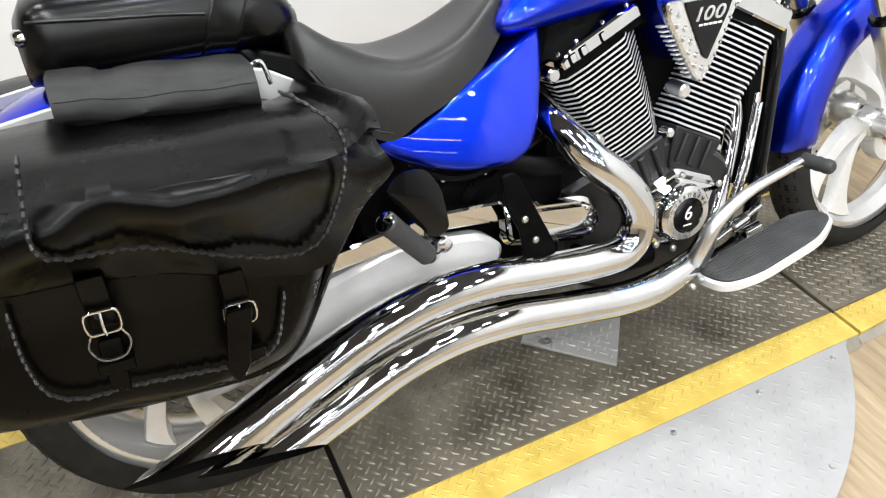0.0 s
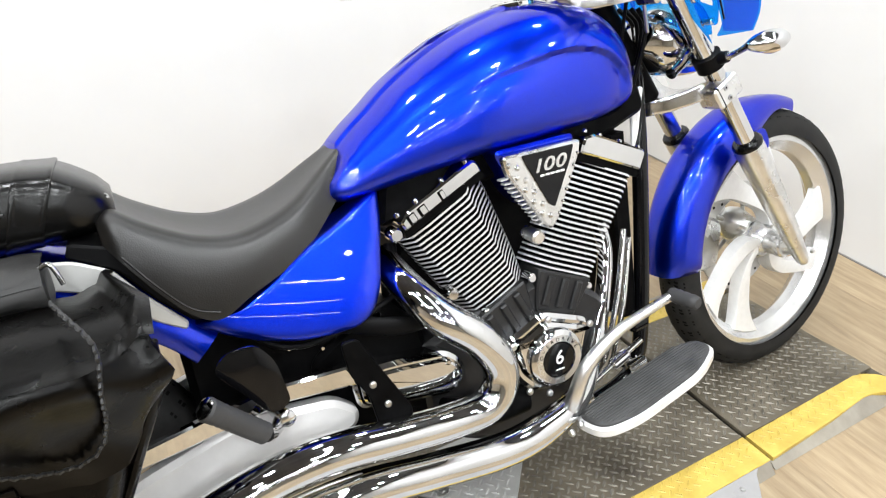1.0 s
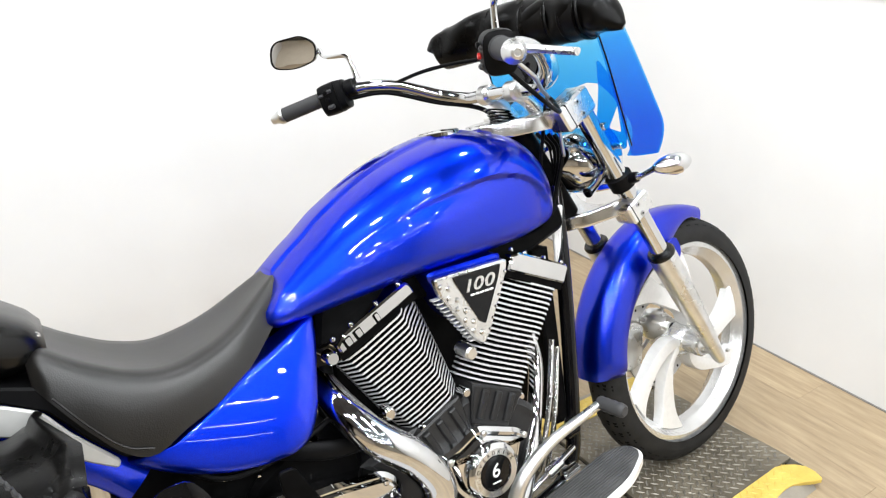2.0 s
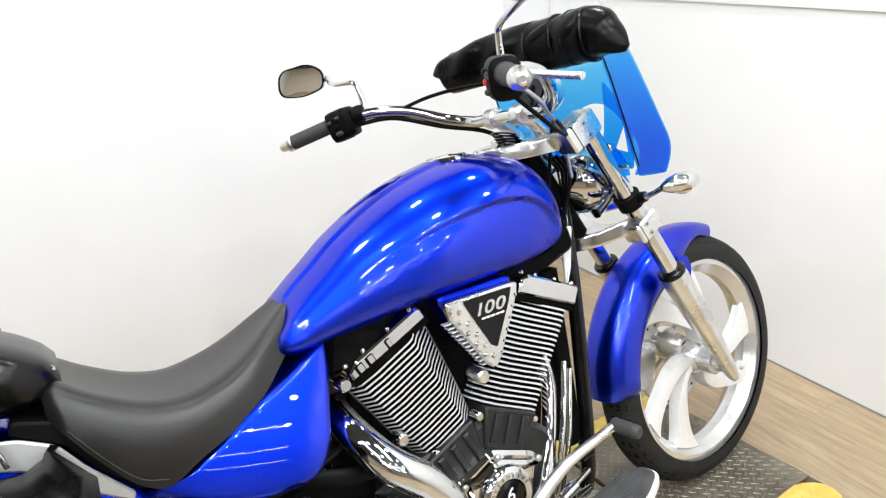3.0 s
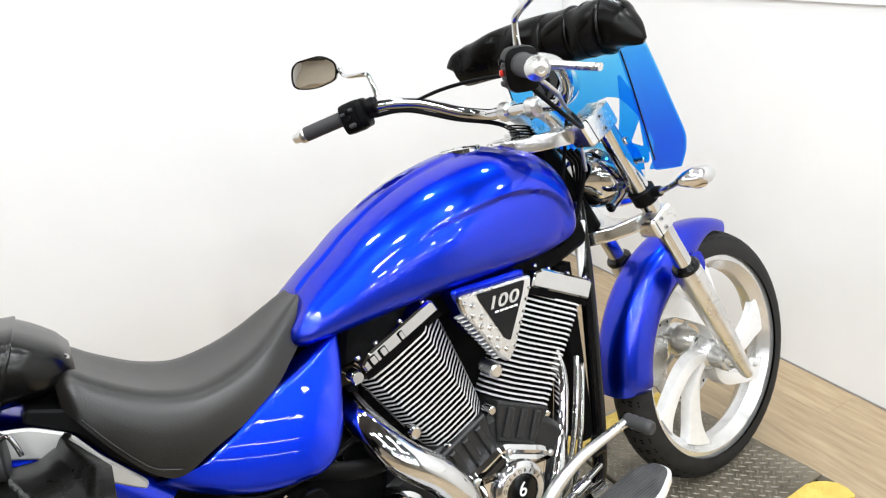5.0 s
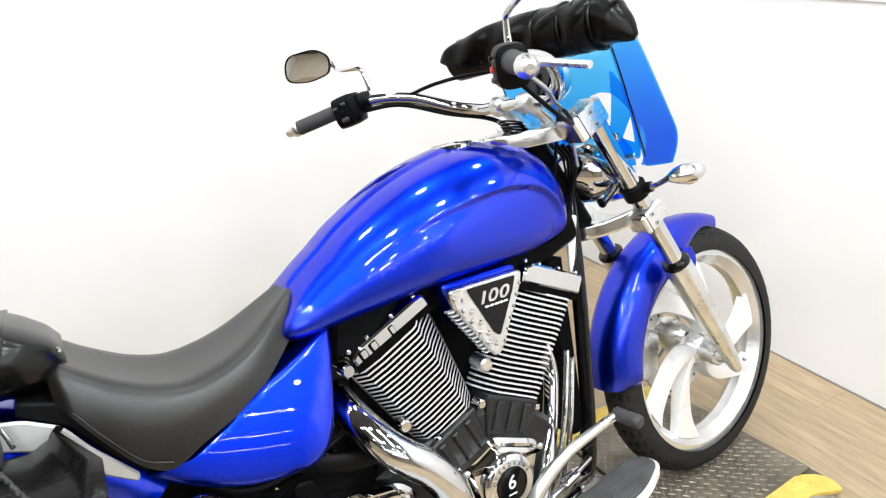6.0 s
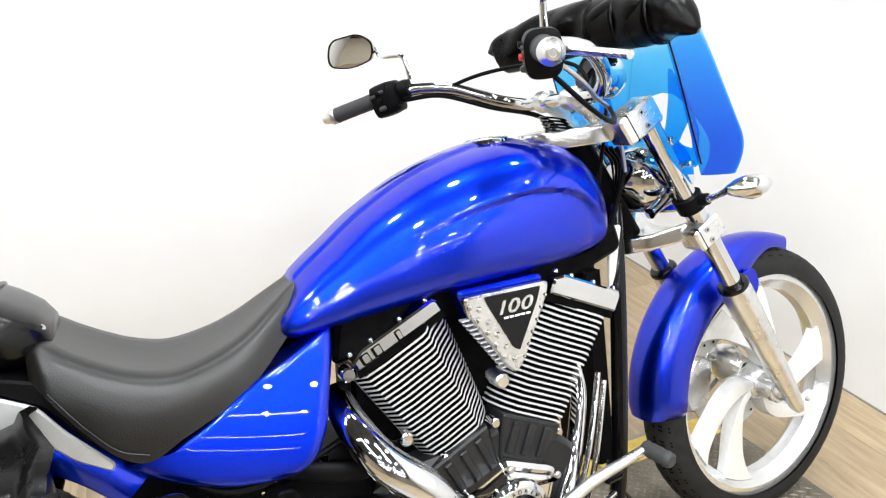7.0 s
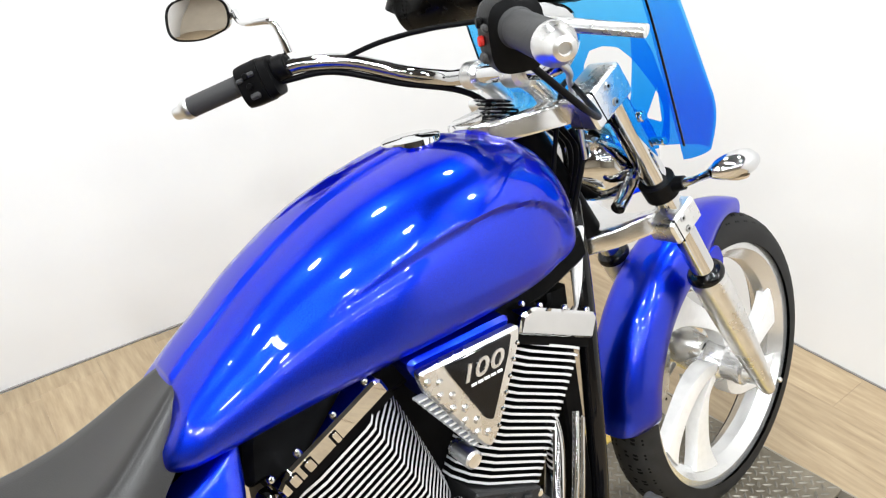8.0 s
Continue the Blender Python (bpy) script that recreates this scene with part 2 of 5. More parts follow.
def rounded(outline, r, n=4):
    """A 2D outline with its corners rounded."""
    out = []
    k = len(outline)
    for i in range(k):
        p, a, b = Vector(outline[i]), Vector(outline[i - 1]), Vector(outline[(i + 1) % k])
        da, db = (a - p), (b - p)
        d = min(r, da.length * 0.45, db.length * 0.45)
        s, e = p + da.normalized() * d, p + db.normalized() * d
        for j in range(n + 1):
            t = j / n
            out.append(tuple(s * (1 - t) ** 2 + p * 2 * t * (1 - t) + e * t * t))
    return out


def inset(outline, d):
    k = len(outline)
    area = sum(outline[i - 1][0] * outline[i][1] - outline[i][0] * outline[i - 1][1] for i in range(k))
    sign = 1 if area > 0 else -1
    out = []
    for i in range(k):
        t = Vector(outline[(i + 1) % k]) - Vector(outline[i - 1])
        nrm = Vector((-t.y, t.x)).normalized() * sign if t.length > 1e-9 else Vector((0, 0))
        out.append(tuple(Vector(outline[i]) + nrm * d))
    return out


def slab(outline, y0, y1, bevel=0.003, place=None):
    """An outline in x and z with thickness from y0 to y1 and bevelled edges. place: another layout of (a, b, depth)."""
    put = place or (lambda a, b, h: (a, h, b))
    lo, hi = min(y0, y1), max(y0, y1)
    small = inset(outline, bevel)
    rings = [[put(a, b, h) for a, b in line] for line, h in ((small, lo), (outline, lo + bevel), (outline, hi - bevel), (small, hi))]
    return loft(rings)


def block(x0, x1, y0, y1, z0, z1, bevel=0.003):
    return slab([(x0, z0), (x1, z0), (x1, z1), (x0, z1)], y0, y1, bevel)


def pillow(outline, y_edge, bulge, back=0.02, levels=7, hard=3.0):
    """A domed panel: its outline lies at y_edge and its middle stands out by bulge towards -y."""
    cx, cz = sum(p[0] for p in outline) / len(outline), sum(p[1] for p in outline) / len(outline)
    rings = [[(x, y_edge + back, z) for x, z in outline]]
    for i in range(levels + 1):
        s = 1 - (i / levels) ** 1.6 * 0.98
        lift = bulge * (1 - s**hard)
        rings.append([(cx + (x - cx) * s, y_edge - lift, cz + (z - cz) * s) for x, z in outline])
    return loft(rings)


def shell_panel(outline, y_edge, crown, lip, back):
    """A smoothly crowned panel with a narrow rolled lip: crown gives how far any point stands out towards -y."""
    fine = []
    for a, b in zip(outline, outline[1:] + outline[:1]):
        n = max(1, int(math.dist(a, b) / 0.008))
        fine += [(a[0] + (b[0] - a[0]) * q / n, a[1] + (b[1] - a[1]) * q / n) for q in range(n)]
    cx, cz = sum(p[0] for p in fine) / len(fine), sum(p[1] for p in fine) / len(fine)
    rings = [[(x, y_edge + back, z) for x, z in fine]]
    for s in [1, 0.994, 0.985, 0.972, 0.955, 0.93, 0.90, 0.86] + [0.80 - 0.06 * k for k in range(13)] + [0.02]:
        roll = lip * (1 - math.sqrt(1 - ((s - 0.86) / 0.14) ** 2)) if s > 0.86 else 0.0
        rings.append([(cx + (x - cx) * s, y_edge - crown(cx + (x - cx) * s, cz + (z - cz) * s) + roll, cz + (z - cz) * s) for x, z in fine])
    return loft(rings)


def lettering(name, text, size, place, material, parent, depth=0.0008, shear=0.0, bold=0.0):
    """Raised letters that face -y, their left edge towards -x, centred on place."""
    curve = bpy.data.curves.new(name, "FONT")
    curve.body, curve.size, curve.extrude, curve.shear = text, size, depth, shear
    curve.offset = bold
    curve.align_x, curve.align_y = "CENTER", "CENTER"
    tmp = bpy.data.objects.new(name, curve)
    scene.collection.objects.link(tmp)
    bpy.context.view_layer.update()
    data = bpy.data.meshes.new_from_object(tmp.evaluated_get(bpy.context.evaluated_depsgraph_get()))
    bpy.data.objects.remove(tmp)
    data.transform(place)
    data.materials.append(material)
    ob = new(name, data)
    ob.parent = parent
    return ob


FACE_RIGHT = pose(0, 0, 0, 90, 0, 0)


def thing(name, m, label, category, group=""):
    ob = tagged(new(name), label, category, group)
    ob.empty_display_size = 0.1
    ob.matrix_world = m
    return ob

# ---- the room ----
LEAN = radians(14.98)
BIKE = Matrix.Rotation(-LEAN, 4, "X")
FLOOR = -0.03
WX, WY = 2.365, 1.59  # the two near walls


def wall(name, mesh, label, material=None):
    return tagged(part(name, mesh, material or WALL), label, "wall", kind="structure")


floor = tagged(part("floor", block(-5.2, WX, -9.0, WY, FLOOR - 0.12, FLOOR - 0.006, 0.002), FLOORWOOD), "tan wood plank showroom floor", "floor", kind="structure")
wall("wall_north", block(-5.2, WX + 0.15, WY, WY + 0.15, FLOOR - 0.12, 2.9, 0.002), "smooth white painted showroom wall behind the motorcycle")
wall("wall_east", block(WX, WX + 0.15, -9.0, WY - 0.004, FLOOR - 0.12, 2.9, 0.002), "smooth white painted wall ahead of the front wheel")
wall("wall_west", block(-5.35, -5.2, -9.0, WY + 0.15, FLOOR - 0.12, 2.9, 0.002), "plain cream wall closing the showroom", WESTWALL)
wall("wall_south", block(-5.35, WX + 0.15, -9.15, -9.0, FLOOR - 0.12, 2.9, 0.002), "plain tan wall closing the showroom", FARWALL)
tagged(part("ceiling", block(-5.35, WX + 0.15, -9.15, WY + 0.15, 2.9, 3.0, 0.002), CEIL), "flat dark ceiling with rows of small lamps", "ceiling", kind="structure")
tagged(part("trim", slab([(WX - 0.010, 1.205), (WX + 0.004, 1.205), (WX + 0.004, 1.225), (WX - 0.010, 1.219)], -9.0, WY - 0.006, 0.001), WALL), "thin white rail along the wall", "trim", kind="structure")
tagged(part("baseboard", joined(block(WX - 0.006, WX + 0.002, -9.0, WY - 0.008, FLOOR, FLOOR + 0.004, 0.001), block(-5.2, WX - 0.01, WY - 0.006, WY + 0.002, FLOOR, FLOOR + 0.004, 0.001)), GREYJOINT), "thin dark joint strip at the foot of the walls", "baseboard", kind="structure")

# ---- the work platform ----
TURN = radians(1.7)
DECK = Matrix.Rotation(TURN, 4, "Z")
X0, X1, YN, YF = -1.25, 1.850, -0.290, 0.345
platform = thing("platform", DECK, "low steel tread-plate platform with yellow painted edges and worn dark middle", "platform")
JOINTS = [0.085, 1.383]
cuts = [X0] + JOINTS + [X1]


def view_skewed(mesh):
    """Skews the front plate, near front corner drawn out, to fit the camera's view."""
    return [(x + 0.036 * smooth(0.02, -0.23, y) * smooth(1.70, 1.84, x), y - 0.034 * max(0.0, x - JOINTS[1]) * smooth(-0.215, 0.05, y), z) for x, y, z in mesh[0]], mesh[1]


for a, b in zip(cuts, cuts[1:]):
    last = b == X1
    flat = lambda p, q, h: (p, q, h)
    bow = [(b - 0.006 + (0.018 * math.cos(0.5 * math.pi * k / 6) if last else 0), (YF - 0.085 + YN + 0.085) / 2 + k / 6 * (YF - YN - 0.17) / 2) for k in range(-6, 7)]
    part("deck_plate", view_skewed(slab([(a + 0.006, YN + 0.085), *bow, (a + 0.006, YF - 0.085)], -0.012, 0.0, 0.0015, flat)), PLATE, platform)
    for edge, side in ((YN, 1), (YF, -1)):
        inner, tip = edge + side * 0.084, b - 0.0055
        outline = [(a + 0.0055, edge), (tip, edge), (tip, inner), (a + 0.0055, inner)]
        if last:
            outline = [(a + 0.0055, edge), (tip - 0.030, edge), (tip - 0.008, edge + side * 0.004), (tip, edge + side * 0.012), (tip - 0.004, edge + side * 0.045), (tip - 0.018, edge + side * 0.072), (tip - 0.045, inner), (a + 0.0055, inner)]
        if last and side > 0:
            outline = [(a + 0.0055, -0.289), (1.62, -0.279), (1.755, -0.269), (1.785, -0.272), (1.812, -0.281), (1.842, -0.297), (1.866, -0.306), (1.874, -0.302), (1.882, -0.278), (1.880, -0.250), (1.862, -0.228), (1.836, -0.211), (1.805, -0.202), (1.70, -0.204), (a + 0.0055, -0.208)]
        part("edge_strip", (lambda m: m if last and side > 0 else view_skewed(m))(slab(outline, -0.012, 0.0006, 0.0012, flat)), YELLOW, platform, "yellow painted tread-plate edge")
    for s, y, run in ((-1, YN + (0.020 if last else 0.0), 0.034 if last else 0.022), (1, YF, 0.040)):
        part("ramp", view_skewed(slab([(y, -0.003), (y, -0.029), (y + s * run, -0.029)], a + 0.0055, b - (0.030 if last else 0.0055), 0.0008, lambda p, q, h: (h, p, q))), RAMP, platform, "bevelled steel edge running down to the floor")
# near-black sheet below the plates, seen as dark lines at the joints
part("underlay", view_skewed(block(X0 + 0.01, X1 - 0.02, YN + 0.01, YF - 0.01, -0.029, -0.013, 0.001)), GAP, platform)
part("front_ramp", view_skewed(slab([(X1 - 0.004, -0.003), (X1 - 0.004, -0.029), (X1 + 0.030, -0.029)], YN + 0.03, YF - 0.03, 0.0008, lambda p, q, h: (p, h, q))), RAMP, platform, "bevelled steel edge running down to the floor")


def lugs(x0, x1, y0, y1, z, keep=None, pitch=0.0195, high=0.0018):
    """Tread-plate lugs: short raised lens shapes on a slanted grid, each laid across its neighbours."""
    verts, faces = [], []
    q = pitch * math.sqrt(0.5)
    n = int(((x1 - x0) + (y1 - y0)) / q) + 4
    for i in range(n):
        for j in range(-n, n):
            cx, cy = x0 + q * (i - j), y0 + q * (i + j)
            if not (x0 < cx < x1 and y0 < cy < y1) or (keep and not keep(cx, cy)):
                continue
            a = radians(45 if i % 2 == j % 2 else -45)
            c, s = math.cos(a), math.sin(a)
            k = len(verts)
            for u, v, h in ((-0.0118, 0, 0), (-0.005, -0.0038, 0.0), (0.005, -0.0038, 0), (0.0118, 0, 0), (0.005, 0.0038, 0), (-0.005, 0.0038, 0), (-0.007, 0, high), (0.007, 0, high)):
                verts.append((cx + c * u - s * v, cy + s * u + c * v, z + h))
            faces += [(k, k + 1, k + 6), (k + 1, k + 2, k + 7, k + 6), (k + 2, k + 3, k + 7), (k + 3, k + 4, k + 7), (k + 4, k + 5, k + 6, k + 7), (k + 5, k, k + 6)]
    return verts, faces


def off_joint(x, y):
    return all(abs(x - j) > 0.015 for j in JOINTS)


part("tread_pattern", view_skewed(lugs(X0 + 0.01, X1 - 0.015, YN + 0.09, YF - 0.09, 0.0001, off_joint)), LUG, platform, "raised steel tread lugs, lightened for their highlights", kind="stuff")
part("strip_pattern", view_skewed(joined(lugs(X0 + 0.01, X1 - 0.05, YN + 0.020, YN + 0.078, 0.0002, off_joint), lugs(X0 + 0.01, X1 - 0.05, YF - 0.084, YF - 0.006, 0.0007, off_joint))), YELLOW, platform, "raised yellow painted tread lugs", kind="stuff")

# half-round side plate of bright tread plate
CX, CY, CR = 0.563, 0.308, 0.952
YE = -0.240
half = math.acos((CY - YE) / CR)
arc = [(CX + CR * math.sin(a), CY - CR * math.cos(a)) for a in (-half + 2 * half * k / 60 for k in range(61))]
side_plate = thing("side_plate", Matrix.Identity(4), "half-round bright aluminium tread plate beside the platform", "plate")
arc = [(x, min(y, YN + math.tan(TURN) * x - 0.0006)) for x, y in arc]
part("sheet", slab(arc, -0.010, -0.0004, 0.0008, lambda a, b, h: (a, b, h)), BRIGHT, side_plate)
part("tread_pattern", lugs(CX - CR, CX + CR, CY - CR, YE, -0.0003, lambda x, y: (x - CX) ** 2 + (y - CY) ** 2 < (CR - 0.02) ** 2 and y < YN + math.tan(TURN) * x - 0.015, 0.030, 0.0012), BRIGHT, side_plate, "raised bright tread lugs", kind="stuff")
for x, y in ((1.022, -0.287), (0.772, -0.296), (1.262, -0.280), (1.018, -0.498)):
    part("screw", lathe([(0, 0.003), (0.0055, 0.0022), (0.007, 0.0)], (x, y, -0.0004), (0, 0, 1), 12), STEEL, side_plate)

# triangular plate under the frame
tri = thing("triangle_plate", Matrix.Identity(4), "small triangular grey tread-plate piece lying on the platform", "plate")
TRI = [(0.60, 0.062), (0.768, -0.094), (0.872, 0.036), (0.82, 0.16), (0.70, 0.16)]
part("sheet", slab(TRI, 0.002, 0.010, 0.001, lambda a, b, h: (a, b, h)), DULL, tri)
def in_tri(x, y):
    return all((TRI[i][0] - TRI[i - 1][0]) * (y - TRI[i - 1][1]) - (TRI[i][1] - TRI[i - 1][1]) * (x - TRI[i - 1][0]) > 0.010 * math.dist(TRI[i], TRI[i - 1]) for i in range(len(TRI)))


part("tread_pattern", lugs(0.58, 0.90, -0.12, 0.18, 0.0101, in_tri), DULL, tri, "raised tread lugs", kind="stuff")
part("washer", lathe([(0.008, 0.0), (0.008, 0.004), (0.015, 0.004), (0.016, 0.0)], (0.655, 0.040, 0.010), (0, 0, 1), 20), STEEL, tri)
part("bolt", lathe([(0, 0.012), (0.008, 0.010), (0.010, 0.0)], (0.655, 0.040, 0.010), (0, 0, 1), 12), STEEL, tri)

# ---- the motorcycle ----
bike = thing("motorcycle", BIKE, "blue cruiser motorcycle with chrome V-twin engine leaning on the platform", "motorcycle")
WHEEL = Vector((1.663, 0.037, 0.356))
STEER = Matrix.Translation(WHEEL) @ Matrix.Rotation(radians(4.7), 4, "Z")


def bolt(p, r=0.007, h=0.006, axis=(0, -1, 0)):
    return lathe([(0, h), (r * 0.6, h), (r, h * 0.6), (r, 0)], p, axis, 12)


BLADE_PAIR = (  # edges of the two swept blades of a pair: radius, first and last angle
    [(0.035, 150, 184), (0.070, 158, 188), (0.105, 171, 195), (0.165, 190, 206), (0.220, 200, 214), (0.250, 204, 220)],
    [(0.045, 180, 205), (0.075, 197, 214), (0.110, 212, 231), (0.150, 223, 243), (0.200, 233, 252), (0.250, 238, 262)],
)


def wheel(name, m, rim, tyre, half, label, turned, hub_half):
    """A cast wheel about the y axis: rim, blades, hub and tyre."""
    def put(mesh):
        return moved(mesh, m)
    w = half
    scale = (rim - 0.036) / 0.250
    metal = [(rim - 0.020, -w), (rim, -w), (rim + 0.003, -w + 0.004), (rim - 0.010, -w + 0.012), (rim - 0.030, -w * 0.45), (rim - 0.030, w * 0.45), (rim - 0.010, w - 0.012), (rim + 0.003, w - 0.004), (rim, w), (rim - 0.020, w), (rim - 0.036, w * 0.55), (rim - 0.044, w * 0.35), (rim - 0.044, -w * 0.35), (rim - 0.036, -w * 0.55), (rim - 0.020, -w)]
    ob = part(name, put(lathe(metal, (0, 0, 0), (0, 1, 0), 96)), CASTMETAL, bike, label, 30)
    b = tyre - rim
    outline = []
    tw = w + 0.010
    for k in range(17):
        a = math.pi * k / 16
        outline.append((rim - 0.006 + (b + 0.006) * math.sin(a) ** 0.8, -tw * math.cos(a) * (1.0 + 0.08 * math.sin(a))))
    part("tyre", put(lathe(outline, (0, 0, 0), (0, 1, 0), 96)), RUBBER, ob, "black road tyre")
    verts, faces = [], []
    for k in range(54):  # tread grooves as dark raised-edge bars
        for s in (-1, 1):
            for q in range(2):
                th = 2 * math.pi * (k + 0.5 * (s > 0) + 0.25 * q) / 54
                pts = []
                for f, dth, wd in ((0.10, 0.0, 0.006), (0.38, 0.03, 0.006), (0.66, 0.045, 0.005)):
                    a = math.pi / 2 + s * f * math.pi / 2 * 0.9
                    r = rim - 0.006 + (b + 0.006) * math.sin(a) ** 0.8 + 0.0006
                    y = -tw * math.cos(a) * (1.0 + 0.08 * math.sin(a))
                    for d in (-wd, wd):
                        ang = th + dth + d / r / 2
                        pts.append((r * math.cos(ang), y * 1.004, r * math.sin(ang)))
                n = len(verts)
                verts += pts
                faces += [(n, n + 1, n + 3, n + 2), (n + 2, n + 3, n + 5, n + 4)]
    # the grooves' shade is painted as dark bars on the tread
    part("tread_groove", put((verts, faces)), HOLESHADE, ob, "dark bars painted as shaded tread grooves", kind="stuff")
    for k in range(3):
        for table in BLADE_PAIR:
            rows = []
            for r, a0, a1 in glide(table, 4):
                t = (r - 0.035) / 0.215
                half, mid = (a1 - a0) / 2, (a0 + a1) / 2 + 120 * k + turned
                front, rear = -(0.036 + (w * 0.66 - 0.036) * smooth(0.0, 0.7, t)), 0.004
                ring = []
                for u, v in ((-1, 0.80), (-0.90, 1), (-0.3, 1.04), (0.3, 1.04), (0.90, 1), (1, 0.80), (1, -0.7), (0.8, -1), (-0.8, -1), (-1, -0.7)):
                    a = radians(mid + u * half)
                    y = front * v if v > 0 else -rear * v
                    ring.append(((r * scale) * math.cos(a), y, (r * scale) * math.sin(a)))
                rows.append(ring)
            part("spoke", put(loft(rows)), SPOKEPAINT, ob)
    h = hub_half
    part("hub", put(lathe([(0, -h), (0.030, -h), (0.034, -h + 0.004), (0.034, -h * 0.80), (0.0315, -h * 0.76), (0.0315, -h * 0.45), (0.040, -0.03), (0.052, 0.0), (0.048, 0.03), (0.036, h * 0.6), (0.030, h), (0, h)], (0, 0, 0), (0, 1, 0), 40)), CASTMETAL, ob)
    part("axle_cap", put(lathe([(0, -h - 0.002), (0.012, -h - 0.003), (0.020, -h - 0.002), (0.021, -h + 0.01)], (0, 0, 0), (0, 1, 0), 24)), HOLESHADE, ob, "dark cap painted as the shaded axle bore")
    return ob


fw = wheel("front_wheel", STEER, 0.286, 0.346, 0.040, "silver cast front wheel with swept paired spokes", 0, 0.088)


def disc_at(m, r, y, parent):
    body = joined(lathe([(r * 0.72, y - 0.0025), (r, y - 0.0025), (r, y + 0.0025), (r * 0.72, y + 0.0025), (r * 0.72, y - 0.0025)], (0, 0, 0), (0, 1, 0), 64))
    disc = part("brake_disc", moved(body, m), STEEL, parent, "drilled steel brake disc")
    for k in range(6):
        a = 2 * math.pi * k / 6
        part("carrier_arm", moved(sweep([(0.05 * math.cos(a), y, 0.05 * math.sin(a)), (r * 0.76 * math.cos(a + 0.3), y, r * 0.76 * math.sin(a + 0.3))], 0.006, 8, 2), m), STEEL, disc)
    holes = [lathe([(0, -0.0032), (0.0042, -0.0032)], (r * (0.80 + 0.12 * (k % 2)) * math.cos(k * math.pi / 15), y, r * (0.80 + 0.12 * (k % 2)) * math.sin(k * math.pi / 15)), (0, 1, 0), 8) for k in range(30)]
    part("vent_pattern", moved(joined(*holes), m), HOLESHADE, disc, kind="stuff")


disc_at(STEER, 0.150, 0.062, fw)
rw = wheel("rear_wheel", Matrix.Translation((-0.095, 0, 0.325)), 0.243, 0.325, 0.078, "silver cast rear wheel half hidden by the bag", 25, 0.105)
disc_at(Matrix.Translation((-0.095, 0, 0.325)), 0.15, 0.10, rw)

# front fork
UP, DOWN = Vector((1.259, 0, 1.060)), Vector((1.669, 0, 0.335))
AX = (UP - DOWN).normalized()


def along(t, y):
    p = UP.lerp(DOWN, t)
    return Vector((p.x, y + 0.018 * t, p.z))


for s in (-1, 1):
    y = 0.113 * s
    leg = part("fork_leg", rod(along(-0.02, y), along(0.62, y), 0.0220, 28), CHROME, bike, "bright fork tube with satin lower slider")
    part("slider", sweep([along(0.545, y), along(0.550, y), along(0.60, y), along(0.76, y), along(0.92, y), along(1.0, y), along(1.022, y)], [0.029, 0.0335, 0.0340, 0.0300, 0.0225, 0.0170, 0.012], 28, 5), ALLOY, leg, "satin alloy lower slider")
    part("dust_seal", lathe([(0.022, -0.006), (0.0335, -0.006), (0.0350, -0.002), (0.0345, 0.004), (0.030, 0.009), (0.022, 0.010)], along(0.540, y), AX, 28), GLOSS, leg, "black dust seal ring")
    part("axle_lug", sweep([along(0.955, y), along(0.965, y * 0.72)], 0.021, 20, 2), ALLOY, leg)
    part("pinch_bolt", bolt(along(0.985, y) + Vector((0.012, -0.024, 0.01)), 0.006, 0.008), STEEL, leg)

# triple clamps
def yoke(name, t, high, back, front, sections):
    """A fork clamp: two block ends split round the tubes, two screws a side, and a cross plate that sweeps back. sections: half of the plate, rows of y, x from and to, z from and to."""
    rings = []
    for y, x0, x1, z0, z1 in [(-r[0], *r[1:]) for r in reversed(sections)] + sections[1:]:
        rings.append([(a, y, b) for a, b in rounded([(x0, z0), (x1, z0 + 0.010), (x1, z1 + 0.010), (x0, z1)], 0.006, 3)])
    ob = part(name, loft(rings), POLISH, bike, "polished alloy fork clamp with two screws in each end", 40)
    n = Vector((AX.z, 0, -AX.x))
    for s in (-1, 1):
        c = along(t, 0.113 * s)
        shape = rounded([(-back, -high / 2), (front, -high / 2), (front, high / 2), (-back, high / 2)], 0.010, 4)
        def put(a, b, h):
            p = c + n * a + AX * b
            return (p.x, c.y + h, p.z)
        end = part("clamp_end", slab(shape, -0.030, 0.030, 0.0045, put), ALLOY, ob, sharp=30)
        part("split_line", slab([(-0.0012, -high / 2 - 0.0004), (0.0012, -high / 2 - 0.0004), (0.0012, high / 2 + 0.0004), (-0.0012, high / 2 + 0.0004)], s * 0.018, s * 0.0304, 0.0002, lambda a, b, h: put(a - back * 0.72, b, h)), HOLESHADE, end, "dark bar painted as the shaded split in the clamp end")
        for b in (-0.26, 0.26):
            q = put(-back * 0.30, high * b, s * 0.0302)
            part("clamp_screw", lathe([(0, 0.0006), (0.0028, 0.0006), (0.0030, 0.0022), (0.0058, 0.0022), (0.0066, 0.0)], q, (0, s, 0), 16), STEEL, end)
            part("screw_socket", lathe([(0, 0.0010), (0.0030, 0.0010)], q, (0, s, 0), 6), HOLESHADE, end)
    return ob


